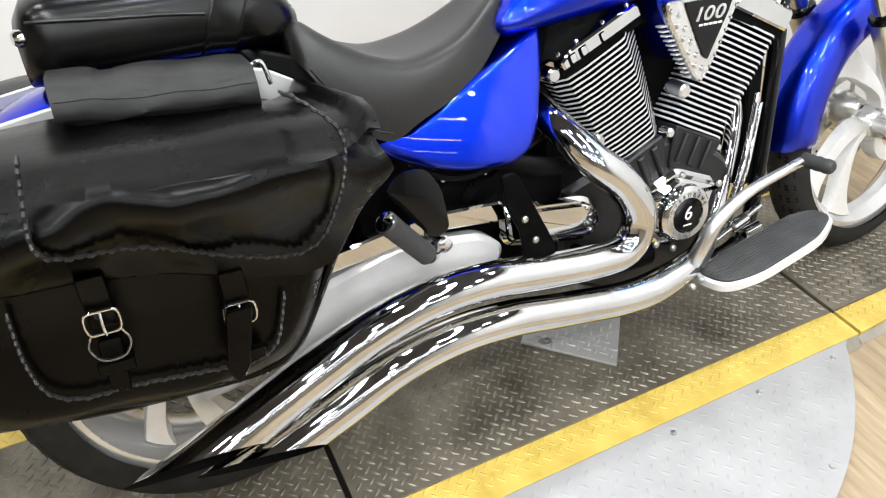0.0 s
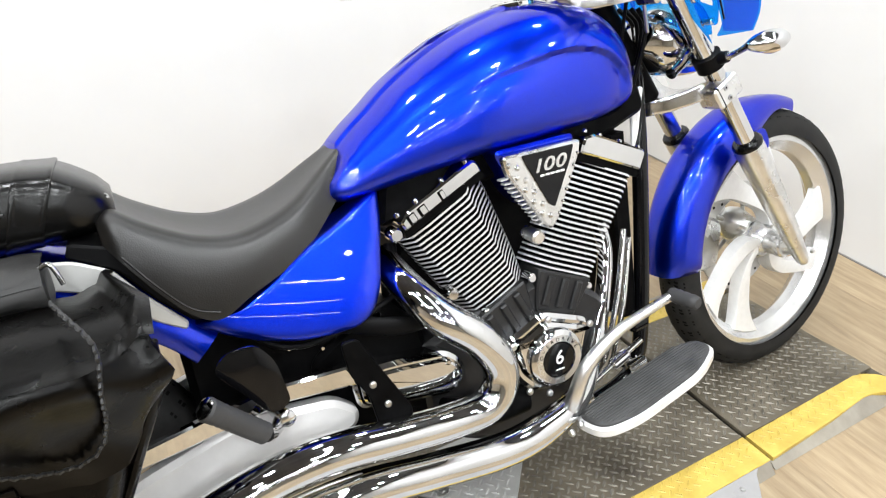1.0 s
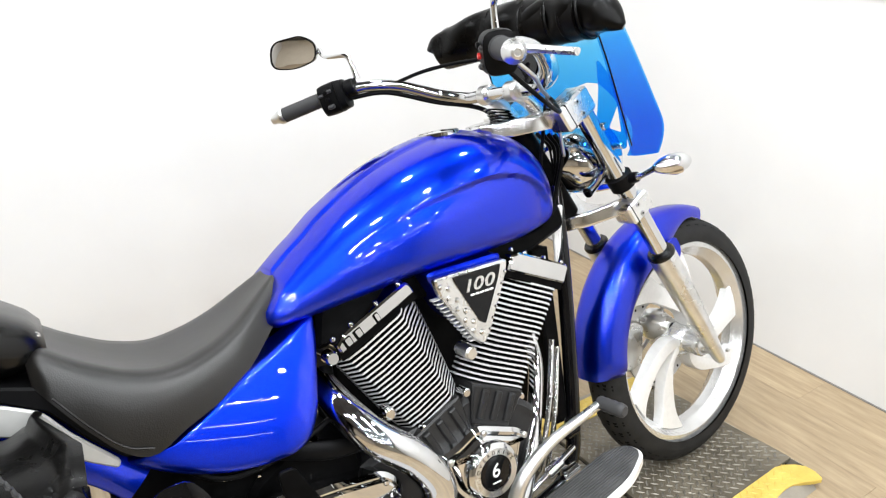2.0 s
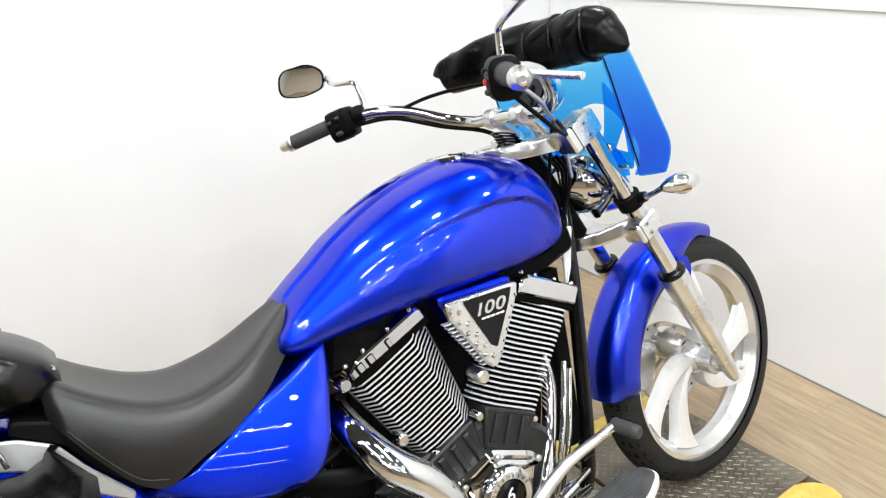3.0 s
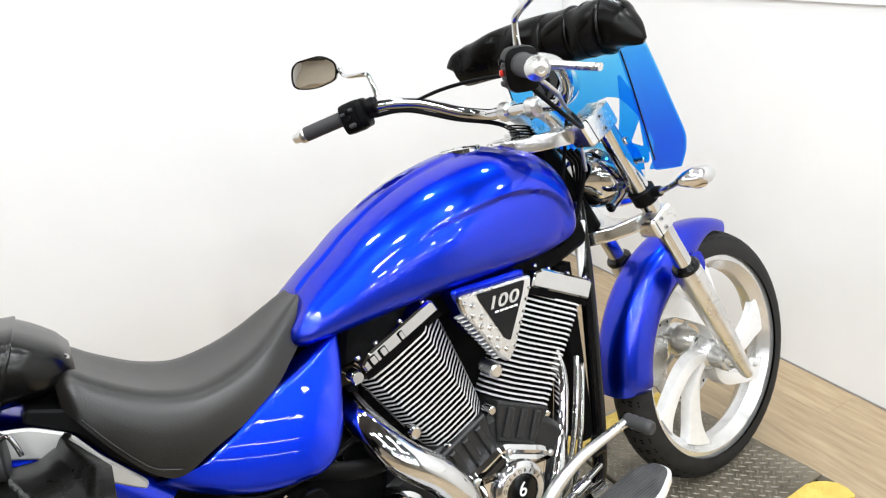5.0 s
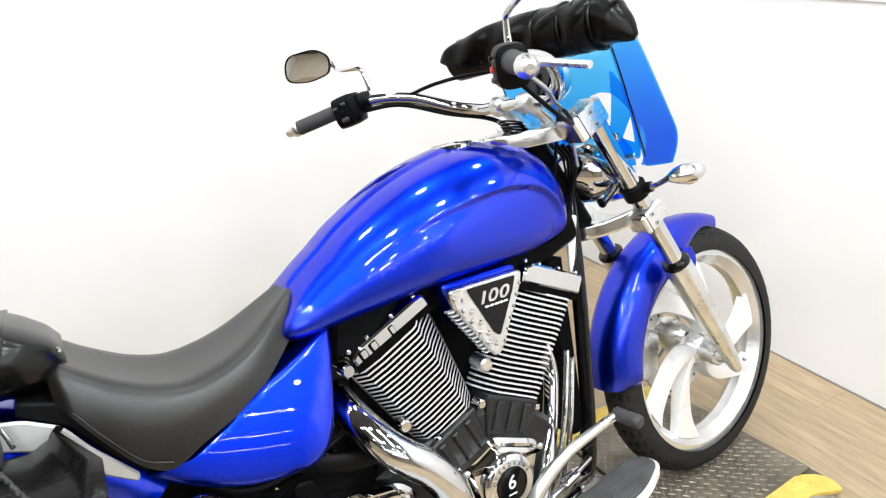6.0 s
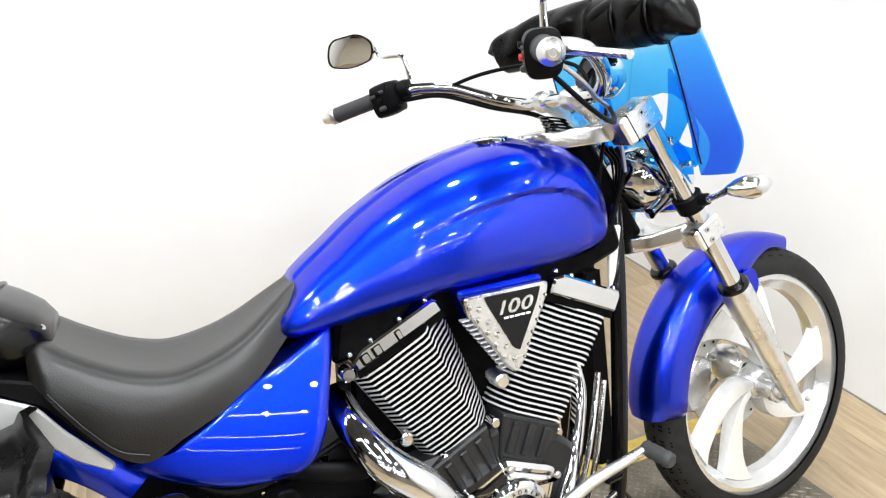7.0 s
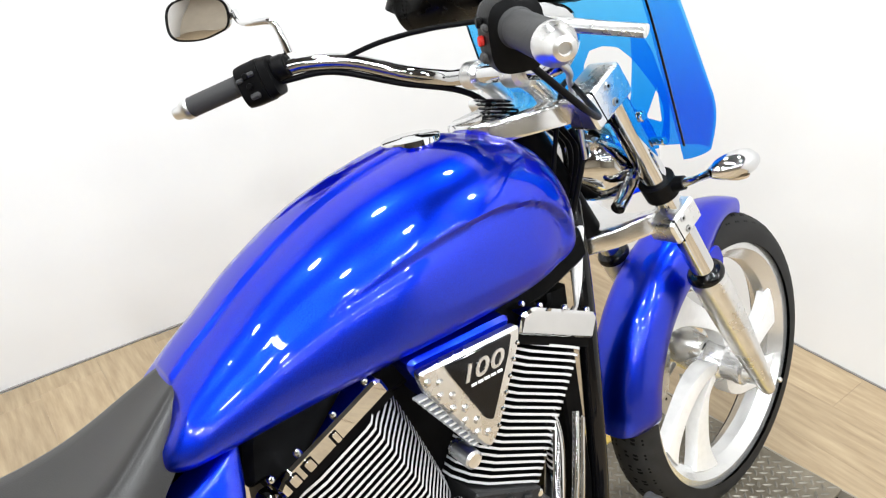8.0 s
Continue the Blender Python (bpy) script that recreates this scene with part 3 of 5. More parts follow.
top_clamp = yoke("upper_clamp", -0.006, 0.058, 0.074, 0.020, [(0.0, 1.048, 1.245, 1.012, 1.046), (0.03, 1.054, 1.245, 1.012, 1.046), (0.050, 1.078, 1.245, 1.012, 1.047), (0.070, 1.130, 1.250, 1.014, 1.049), (0.09, 1.190, 1.255, 1.016, 1.050)])
yoke("lower_clamp", 0.349, 0.050, 0.045, 0.030, [(0.0, 1.245, 1.385, 0.765, 0.797), (0.03, 1.255, 1.385, 0.767, 0.799), (0.06, 1.300, 1.390, 0.772, 0.806), (0.095, 1.355, 1.400, 0.785, 0.822)])
for s in (-1, 1):
    part("fork_cap", lathe([(0.0235, -0.02), (0.0235, 0.004), (0.0215, 0.007), (0.016, 0.006), (0.015, 0.001), (0, 0.001)], along(-0.026, 0.113 * s), AX, 28), GLOSS, top_clamp, "dark fork cap in the clamp end")
part("steering_head", rod((1.165, 0, 1.03), (1.290, 0, 0.795), 0.030, 24), BLACK, bike, "black steering head tube")
for k in range(4):
    part("cable", sweep([(1.235 + 0.008 * k, -0.05 + 0.03 * k, 1.00), (1.245 + 0.006 * k, -0.06 + 0.02 * k, 0.96), (1.225 + 0.01 * k, -0.05 + 0.02 * k, 0.88), (1.20 - 0.01 * k, -0.035 + 0.02 * k, 0.80)], 0.0055, 8, 6), PLASTIC, bike, "black cable in front of the steering head")

# headlight behind the shield
head = part("headlight", sweep([(1.26, 0, 0.925), (1.30, 0, 0.925), (1.37, 0, 0.92), (1.405, 0, 0.918)], [0.035, 0.070, 0.082, 0.084], 32, 6), CHROME, bike, "chrome headlight shell")
part("lens", lathe([(0, 0.012), (0.05, 0.009), (0.08, 0.0)], (1.405, 0, 0.918), (1, 0, -0.02), 32), AMBER, head)
for s in (-1, 1):
    part("lamp_bracket", sweep([(1.27, s * 0.10, 0.86), (1.31, s * 0.085, 0.875), (1.34, s * 0.08, 0.90)], 0.012, 12, 5), CHROME, bike)

# turn signals
for s in (-1, 1):
    c = along(0.262, 0.113 * s)
    b = Vector((c.x + 0.057, s * 0.216, c.z + 0.030))
    d = Vector((0.90, 0.30 * s, 0.05)).normalized()
    sig = part("turn_signal", lathe([(0.007, -0.050), (0.011, -0.045), (0.018, -0.028), (0.0225, -0.008), (0.0228, 0.010), (0.0195, 0.026), (0.012, 0.037), (0.0045, 0.042), (0, 0.0425)], b, d, 28), CHROME, bike, "chrome bullet turn signal on a short stalk")
    part("stalk", sweep([(c.x + 0.006, s * 0.140, c.z + 0.004), (c.x + 0.014, s * 0.170, c.z + 0.014), b - d * 0.045], [0.010, 0.0065, 0.0075], 14, 5), CHROME, sig)
    part("clamp_band", joined(lathe([(0.022, -0.016), (0.030, -0.016), (0.031, 0.016), (0.022, 0.016)], c, AX, 24), sweep([c, c + Vector((0.010, s * 0.044, 0.008))], [0.018, 0.012], 12, 2)), PLASTIC, sig, "black rubber clamp on the fork tube")
    part("lens", lathe([(0.0195, 0.0), (0.018, 0.0045), (0.009, 0.008), (0, 0.0088)], b + d * 0.002 - Vector((0, 0, 0.0168)), (0.05, 0, -1), 24), AMBER, sig)

# front fender: a curved shell that follows the wheel
rings = []
for k in range(41):
    t = k / 40
    a = radians(70 + (178 - 70) * t)
    r = 0.377 + 0.014 * math.sin(math.pi * t)
    w = 0.070 * min(1, (0.35 + 1.9 * t) if t < 0.35 else 1) * min(1, 0.80 + (1 - t) * 6)
    drop = 0.032 + 0.052 * smooth(0.08, 0.40, t)
    line = []
    for j in range(17):
        f = -1 + j / 8
        line.append((w * math.copysign(abs(math.sin(f * 1.45)) ** 0.9, f) / math.sin(1.45) ** 0.9, r - drop * abs(f) ** 2.6))
    ring = [(x, y) for x, y in line] + [(x * 0.965, y - 0.003) for x, y in reversed(line)]
    rings.append([Vector((q * math.cos(a), p, q * math.sin(a))) for p, q in ring])
fender = part("front_fender", moved(loft(rings), STEER), BLUE, bike, "glossy blue front fender", 60)
for s in (-1, 1):
    part("fender_bracket", moved(slab(rounded([(-0.16, 0.27), (-0.12, 0.31), (-0.070, 0.325), (-0.05, 0.28), (-0.075, 0.235), (-0.11, 0.23)], 0.02), s * 0.074, s * 0.081, 0.002), STEER), BLUE, fender)
    part("bracket_bolt", moved(bolt((-0.09, s * 0.082, 0.25), 0.007, 0.006, (0, s, 0)), STEER), STEEL, fender)

boss = part("caliper_boss", moved(lathe([(0, -0.056), (0.021, -0.056), (0.026, -0.052), (0.040, -0.020), (0.046, 0.0), (0.044, 0.02)], (-0.018, 0.056, 0.040), (0, 1, 0), 32), STEER), ALLOY, bike, "rounded alloy casting with a dark bore behind the spokes")
part("bore", moved(lathe([(0, -0.0572), (0.0115, -0.0572), (0.0125, -0.055)], (-0.018, 0.056, 0.040), (0, 1, 0), 20), STEER), HOLESHADE, boss)
# brake caliper on the far leg
part("brake_caliper", moved(slab(rounded([(-0.19, 0.02), (-0.13, 0.09), (-0.075, 0.06), (-0.10, -0.05), (-0.165, -0.06)], 0.02), 0.045, 0.098, 0.006), STEER), ALLOY, bike, "alloy brake caliper")

# ---- handlebar ----
LB = [(1.135, 0.07, 1.108), (1.135, 0.13, 1.108), (1.10, 0.19, 1.124), (1.03, 0.25, 1.160), (0.965, 0.29, 1.172), (0.925, 0.315, 1.168), (0.880, 0.347, 1.161), (0.815, 0.412, 1.141)]
RB = [(1.145, -0.05, 1.108), (1.150, -0.12, 1.110), (1.125, -0.18, 1.140), (1.060, -0.245, 1.175), (1.010, -0.270, 1.187), (0.960, -0.290, 1.189), (0.917, -0.318, 1.185), (0.872, -0.406, 1.173)]
bar = part("handlebar", joined(sweep(LB, 0.0140, 18, 6), sweep(RB, 0.0140, 18, 6), rod((1.135, 0.075, 1.108), (1.145, -0.055, 1.108), 0.0140, 18)), CHROME, bike, "swept chrome handlebar")
for s, line in ((1, LB), (-1, RB)):
    a, b = Vector(line[-2]), Vector(line[-1])
    d = (b - a).normalized()
    g0 = a + d * 0.012
    grip = part("grip", lathe([(0.0, 0), (0.019, 0), (0.0205, 0.004)] + [(0.0175 + 0.0012 * (k % 2), 0.010 + 0.004 * k) for k in range(26)] + [(0.0165, 0.116), (0, 0.116)], g0, d, 24), GRIP, bar, "black rubber grip")
    part("bar_end", lathe([(0, 0), (0.018, 0), (0.0195, 0.004), (0.019, 0.013), (0.014, 0.020), (0.0125, 0.030), (0.0105, 0.036), (0.006, 0.037), (0.005, 0.034), (0, 0.034)], g0 + d * 0.112, d, 24), ALLOY, grip, "bright bar end weight")
    u = Vector((0, 0, 1)) - d * d.z
    u.normalize()
    f = d.cross(u) * (1 if s < 0 else -1)
    if f.x > 0:
        f = -f
    rings = []
    for h, k in ((-0.052, 0.70), (-0.049, 0.92), (-0.034, 0.97), (-0.033, 0.93), (-0.031, 0.93), (-0.030, 1.0), (0.0, 1.0), (0.012, 0.96), (0.015, 0.80)):
        rings.append([a + d * h - u * 0.008 + u * (k * 0.038 * math.copysign(abs(math.sin(q)) ** 0.6, math.sin(q))) + f * (k * 0.030 * math.copysign(abs(math.cos(q)) ** 0.6, math.cos(q))) for q in (2 * math.pi * j / 28 for j in range(28))])
    sw = part("switch_housing", loft(rings), PLASTIC, bar, "black split switch housing", 40)
    part("bar_collar", lathe([(0.0145, -0.076), (0.019, -0.075), (0.021, -0.070), (0.021, -0.054), (0.016, -0.050)], a, d, 24), PLASTIC, bar)
    low = a - d * 0.012 - u * 0.030
    for e, k, w in ((-0.018, 0.016, 0.0055), (0.004, 0.012, 0.005), (-0.012, -0.020, 0.007)):
        q = a + d * e - u * 0.008 + f * 0.030 + u * k
        part("rocker", sweep([q - d * w * 1.3, q - d * w, q + d * w, q + d * w * 1.3], [w * 0.4, w * 0.8, w * 0.8, w * 0.4], 8, 1), GRIP, sw, "grey switch rocker")
    for k in (-0.010, 0.008):
        q = a - d * 0.010 + f * 0.030 + u * k
        part("button", rod(q, q + f * 0.006, 0.0055, 12), RED if s < 0 and k < 0 else PLASTIC, sw)
    part("screw", bolt(low + f * 0.020, 0.006, 0.004, f), STEEL, sw)
    # lever, perch and reservoir
    perch = a - d * 0.062 - f * 0.012
    part("lever_perch", sweep([perch - d * 0.012, perch + d * 0.018], [0.020, 0.022], 16, 2), PLASTIC if s < 0 else PLASTIC, bar)
    reach = [Vector((0.958, s * 0.300, 1.184)), Vector((0.972, s * 0.335, 1.176)), Vector((0.990, s * 0.375, 1.166)), Vector((1.006, s * 0.408, 1.158))]
    part("lever", sweep(reach, [0.014, 0.0135, 0.0125, 0.0125], 14, 6, True, 0.55), ALLOY, bar, "satin alloy hand lever")
    # mirror
    m0 = perch + u * 0.016 - d * 0.020
    head_c = Vector((0.855, 0.455, 1.280)) if s > 0 else Vector((0.895, -0.452, 1.315))
    st = part("mirror_stem", sweep([m0, m0 + u * 0.040, m0 + u * 0.053 + (head_c - m0) * 0.06, m0.lerp(head_c, 0.45) + Vector((0, 0, 0.024)), head_c + Vector((0.052, -0.044 * s, -0.002))], [0.0075, 0.006, 0.0065, 0.0055, 0.0080], 14, 6), CHROME, bar, "chrome mirror stem")
    facing = Vector((-0.80, -0.58 if s > 0 else 0.10, -0.03 if s > 0 else 0.10)).normalized()
    outline = rounded([(-0.074, -0.028), (-0.060, 0.036), (0.034, 0.041), (0.074, 0.016), (0.066, -0.026), (0.0, -0.040)], 0.030, 6)
    rt = Vector((0, 0, 1)).cross(facing).normalized()
    upv = facing.cross(rt)
    if s < 0:
        outline = [(-p, q) for p, q in reversed(outline)]
    def on(p, q, h):
        return tuple(head_c + rt * -p * s * 0 + rt * p + upv * q + facing * h)
    part("mirror_head", loft([[on(p * k, q * k, h) for p, q in outline] for k, h in ((0.35, -0.034), (0.72, -0.026), (0.93, -0.012), (1.0, 0.0), (0.985, 0.004))]), CHROME, st, "chrome oval mirror head")
    part("mirror_glass", loft([[on(p * k, q * k, h) for p, q in outline] for k, h in ((0.93, 0.0035), (0.93, 0.0052), (0.90, 0.0056))]), MIRROR, st, "oval mirror glass")
    part("mirror_bezel", loft([[on(p * k, q * k, h) for p, q in outline] for k, h in ((0.99, 0.003), (1.0, 0.0062), (0.935, 0.0066), (0.93, 0.003))], False), GLOSS, st, "black bezel")

# risers, clutch and brake cables
for y in (-0.05, 0.05):
    riser = part("bar_riser", sweep([(1.205, y, 1.040), (1.180, y, 1.075), (1.142, y, 1.108)], [0.018, 0.015, 0.017], 18, 4), ALLOY, bike, "alloy handlebar riser")
    part("riser_cap", rod((1.140, y - 0.020, 1.108), (1.140, y + 0.020, 1.108), 0.023, 18), ALLOY, riser)
part("ignition_coil", joined(*[lathe([(0.030 - 0.001 * k, -0.002), (0.034 - 0.001 * k, 0.0), (0.030 - 0.001 * k, 0.002)], (1.125 - 0.004 * k, -0.022, 1.044 + 0.007 * k), (0.25, 0, 1), 24) for k in range(5)]), GLOSS, bike, "ribbed black ignition barrel")
part("brake_hose", sweep([(0.93, -0.33, 1.165), (0.985, -0.315, 1.130), (1.06, -0.24, 1.105), (1.16, -0.14, 1.080), (1.22, -0.085, 1.030), (1.24, -0.07, 0.95)], 0.0042, 10, 8), STEEL, bike, "braided brake hose")
part("throttle_cable", sweep([(0.92, -0.325, 1.150), (0.99, -0.33, 1.085), (1.08, -0.26, 1.06), (1.17, -0.12, 1.085), (1.20, -0.06, 1.02), (1.19, -0.04, 0.92)], 0.0042, 10, 8), PLASTIC, bike, "black throttle cable")
part("clutch_cable", sweep([(0.92, 0.315, 1.150), (1.00, 0.27, 1.150), (1.09, 0.20, 1.110), (1.16, 0.10, 1.075), (1.21, 0.05, 1.00)], 0.0055, 10, 8), PLASTIC, bike, "black clutch cable")
part("upper_cable", sweep([(1.01, 0.262, 1.165), (1.07, 0.19, 1.185), (1.14, 0.10, 1.19), (1.20, 0.02, 1.175), (1.22, -0.02, 1.10)], 0.0045, 10, 8), PLASTIC, bike, "thin black cable arching between the bars")
gauge = part("speedometer", sweep([(1.290, 0.0, 1.135), (1.270, 0.0, 1.140), (1.235, 0.0, 1.150), (1.220, 0.0, 1.155)], [0.030, 0.046, 0.050, 0.050], 32, 4), CHROME, bike, "round chrome speedometer")
part("dial", lathe([(0, 0.002), (0.044, 0.002), (0.044, 0.0)], (1.2185, 0, 1.1555), (-0.93, 0, 0.30), 32), GLOSS, gauge, "black dial")

# ---- tank ----
TX = [  # x at the side, top, bottom, half width
    (0.546, 0.850, 0.780, 0.084), (0.551, 0.858, 0.765, 0.102), (0.575, 0.877, 0.756, 0.114), (0.615, 0.905, 0.759, 0.124), (0.68, 0.950, 0.769, 0.142), (0.78, 1.001, 0.780, 0.166), (0.88, 1.032, 0.785, 0.180),
    (0.97, 1.045, 0.789, 0.184), (1.05, 1.036, 0.794, 0.174), (1.11, 1.018, 0.801, 0.152), (1.15, 0.982, 0.812, 0.122), (1.172, 0.940, 0.828, 0.084), (1.182, 0.895, 0.848, 0.035),
]
line = glide(TX, 16)


CREASE = glide([(0.60, 0.842), (0.65, 0.867), (0.735, 0.903), (0.832, 0.932), (0.925, 0.948), (1.00, 0.950), (1.06, 0.935), (1.10, 0.905), (1.13, 0.865)], 12)


def crease(x):
    """Height of the pressed line along the tank's flank."""
    return 0.006 + float(np.interp(x, CREASE[:, 0], CREASE[:, 1]))


rings = []
for x, zt, zb, w in line:
    ring = []
    zm = zb + 0.36 * (zt - zb)
    tail = 1 - smooth(0.575, 0.70, x)
    for j in range(180):
        a = 2 * math.pi * j / 180
        s, c = math.sin(a), math.cos(a)
        y = w * math.copysign(abs(s) ** 0.86, s)
        z = zm + ((zt - zm) * abs(c) ** 0.90 if c > 0 else -(zm - zb) * abs(c) ** 0.62)
        k = 1.0
        low = crease(x)
        floor_line = 0.812 + 0.03 * smooth(0.9, 0.6, x)
        inside = smooth(low + 0.002, low - 0.011, z) * smooth(floor_line - 0.02, floor_line + 0.035, z) * smooth(0.62, 0.90, x) * smooth(1.145, 1.10, x)
        k -= 0.105 * inside * (0.35 + 0.65 * smooth(0.82, 1.02, x))
        spine = smooth(0.036, 0.030, abs(y)) * smooth(zm, zm + 0.03, z) * smooth(1.06, 0.98, x)
        z += 0.0060 * spine
        ring.append((x - 0.046 * tail * smooth(zt, zb, z), y * k, z))
    rings.append(ring)
tank = part("fuel_tank", loft(rings), BLUE, bike, "glossy metallic blue teardrop fuel tank with pressed flank lines", 50)
part("filler_cap", lathe([(0, 0.0035), (0.014, 0.0035), (0.016, 0.0022), (0.040, 0.0020), (0.044, 0.0), (0.046, -0.012)], (0.966, 0, 1.0500), (-0.02, 0, 1), 40), CHROME, tank, "chrome filler cap")
# oval added on the spine in place of the handlebar's dark reflection
part("spine_badge", moved(lathe([(0, 0.0015), (0.020, 0.0015), (0.024, -0.002)], (0, 0, 0), (0, 0, 1), 24), Matrix.Translation((0.845, 0.0, 1.0235)) @ Matrix.Rotation(radians(-18), 4, "Y") @ Matrix.Diagonal((2.2, 0.8, 1, 1))), BLUE, tank, "raised blue oval standing for a dark reflection on the tank's spine")

# ---- seat ----
SX = [  # x, top, edge bottom, half width at the bottom, half width at the top
    (0.138, 0.838, 0.800, 0.122, 0.112), (0.160, 0.846, 0.768, 0.142, 0.130), (0.196, 0.820, 0.712, 0.150, 0.142), (0.235, 0.795, 0.664, 0.154, 0.148),
    (0.275, 0.775, 0.645, 0.154, 0.150), (0.330, 0.762, 0.668, 0.150, 0.144), (0.395, 0.772, 0.692, 0.140, 0.130), (0.450, 0.793, 0.722, 0.126, 0.110),
    (0.505, 0.826, 0.766, 0.098, 0.076), (0.545, 0.850, 0.800, 0.070, 0.050), (0.580, 0.866, 0.834, 0.042, 0.028),
]
rings = []
for x, zt, zb, wb, wt in glide(SX, 7):
    ring = []
    for p, q in ((1.0, 0.0), (1.0, 0.25), (0.995, 0.5), (0.97, 0.75), (0.90, 0.93), (0.78, 1.0), (0.6, 0.995), (0.35, 0.965), (0.0, 0.955)):
        w = wb + (wt - wb) * q
        ring.append((p * w, zb + (zt - zb) * q))
    ring = ring + [(-y, z) for y, z in reversed(ring[:-1])]
    rings.append([(x, y, z) for y, z in ring] + [(x, -0.06, zb + 0.01), (x, 0.06, zb + 0.01)])
seat = part("rider_seat", loft(rings), VINYL, bike, "black vinyl scooped rider seat", 60)
for s in (-1, 1):
    part("piping", sweep([(x, s * (wb + 0.002), zb + 0.012) for x, zt, zb, wb, wt in SX[1:5]], 0.0018, 8, 5), VINYL, seat, "seam piping along the seat's lower edge")
part("seat_base", slab(rounded([(0.095, 0.815), (0.165, 0.790), (0.20, 0.725), (0.24, 0.678), (0.30, 0.662), (0.29, 0.640), (0.235, 0.645), (0.19, 0.695), (0.150, 0.755), (0.085, 0.795)], 0.008), -0.127, 0.127, 0.004), PLASTIC, seat, "black plastic seat base")

# passenger pad
rings = []
for t in [k / 24 for k in range(25)]:
    x = -0.215 + 0.385 * t
    end = min(1, (min(t, 1 - t) / 0.13)) if min(t, 1 - t) < 0.13 else 1
    e = math.sqrt(max(0.0, 1 - (1 - end) ** 2))
    top = 0.888 + (0.044 - 0.014 * smooth(0.6, 1.0, t)) * (0.25 + 0.75 * e) - 0.030 * smooth(0.78, 1.0, t)
    low = 0.800 + 0.010 * t
    w = 0.124 * (0.72 + 0.28 * e) - 0.018 * smooth(0.80, 1.0, t)
    ring = []
    for j in range(28):
        a = 2 * math.pi * j / 28
        s, c = math.sin(a), math.cos(a)
        ring.append((x, w * math.copysign(abs(s) ** 0.6, s), (top + low) / 2 + (top - low) / 2 * math.copysign(abs(c) ** 0.6, c)))
    rings.append(ring)
pad = part("passenger_pad", loft(rings), PADSKIN, bike, "black vinyl passenger pad with a strap across it", 60)
rings = []
for d, k in ((-0.026, 0.985), (-0.025, 1.012), (-0.022, 1.020), (-0.018, 1.012), (-0.016, 1.006), (0.016, 1.006), (0.018, 1.012), (0.022, 1.020), (0.025, 1.012), (0.026, 0.985)):
    ring = []
    for j in range(40):
        a = 2 * math.pi * j / 40
        up = math.copysign(abs(math.cos(a)) ** 0.55, math.cos(a))
        x = 0.058 + d + 0.022 * up
        t = (x + 0.215) / 0.385
        top, low = 0.888 + 0.044 - 0.014 * smooth(0.6, 1.0, t), 0.800 + 0.010 * t
        ring.append((x, k * 0.124 * math.copysign(abs(math.sin(a)) ** 0.55, math.sin(a)), (top + low) / 2 + k * (top - low) / 2 * up))
    rings.append(ring)
part("strap", loft(rings), PADSKIN, pad, "wide strap band with raised edges")
for s in (-1, 1):
    part("welt", sweep([(-0.195, s * 0.112, 0.893), (-0.165, s * 0.1235, 0.893), (-0.107, s * 0.1255, 0.888), (-0.024, s * 0.1255, 0.882), (0.030, s * 0.1255, 0.876)], 0.0028, 8, 5), VINYL, pad, "raised welt along the pad's flank")
part("pad_stud", bolt((0.160, -0.072, 0.862), 0.006, 0.006, (1, -0.4, 0.3)), CHROME, pad, "chrome stud")
part("pad_stud", bolt((-0.205, -0.100, 0.875), 0.012, 0.012, (-1, -0.4, 0)), CHROME, pad, "chrome stud")

# ---- side cover, rear fender and struts ----
COVER = rounded([(0.228, 0.638), (0.295, 0.645), (0.360, 0.676), (0.447, 0.722), (0.500, 0.742), (0.565, 0.771), (0.591, 0.780), (0.579, 0.730), (0.563, 0.682), (0.544, 0.620), (0.522, 0.582), (0.490, 0.565), (0.438, 0.564), (0.382, 0.570), (0.322, 0.587), (0.280, 0.606)], 0.016, 4)
for s in (-1, 1):
    m = shell_panel(COVER, -0.115, lambda x, z: 0.41 * (0.785 - z) - 0.65 * (0.785 - z) ** 2 - 0.55 * (x - 0.46) ** 2 - 0.40 * (x - 0.40) * (z - 0.66), 0.012, 0.05)
    part("side_cover", m if s < 0 else flipped(m), BLUE, bike, "glossy blue side cover below the seat", 55)
rings = []
for k in range(37):
    a = radians(37 + 148 * k / 36)
    r = 0.470
    line = [(0.118 * math.sin(f * 1.45) / math.sin(1.45), r - 0.085 * abs(f) ** 3) for f in (-1 + j / 8 for j in range(17))]
    ring = line + [(y * 0.97, q - 0.003) for y, q in reversed(line)]
    rings.append([(-0.085 + q * math.cos(a), y, 0.340 + q * math.sin(a)) for y, q in ring])
rf = part("rear_fender", loft(rings), BLUE, bike, "glossy blue rear fender under the seat", 60)
for s in (-1, 1):
    part("fender_strut", slab(rounded([(-0.30, 0.770), (-0.16, 0.792), (0.02, 0.806), (0.095, 0.790), (0.142, 0.763), (0.172, 0.716), (0.227, 0.650), (0.221, 0.638), (0.176, 0.668), (0.123, 0.728), (0.06, 0.754), (-0.15, 0.748), (-0.30, 0.725)], 0.012), s * 0.128, s * 0.138, 0.003), DULL, rf, "satin silver fender strut")
part("shock_area", block(0.20, 0.52, -0.10, 0.10, 0.36, 0.63, 0.02), BLACK, bike, "black frame and battery box below the seat")

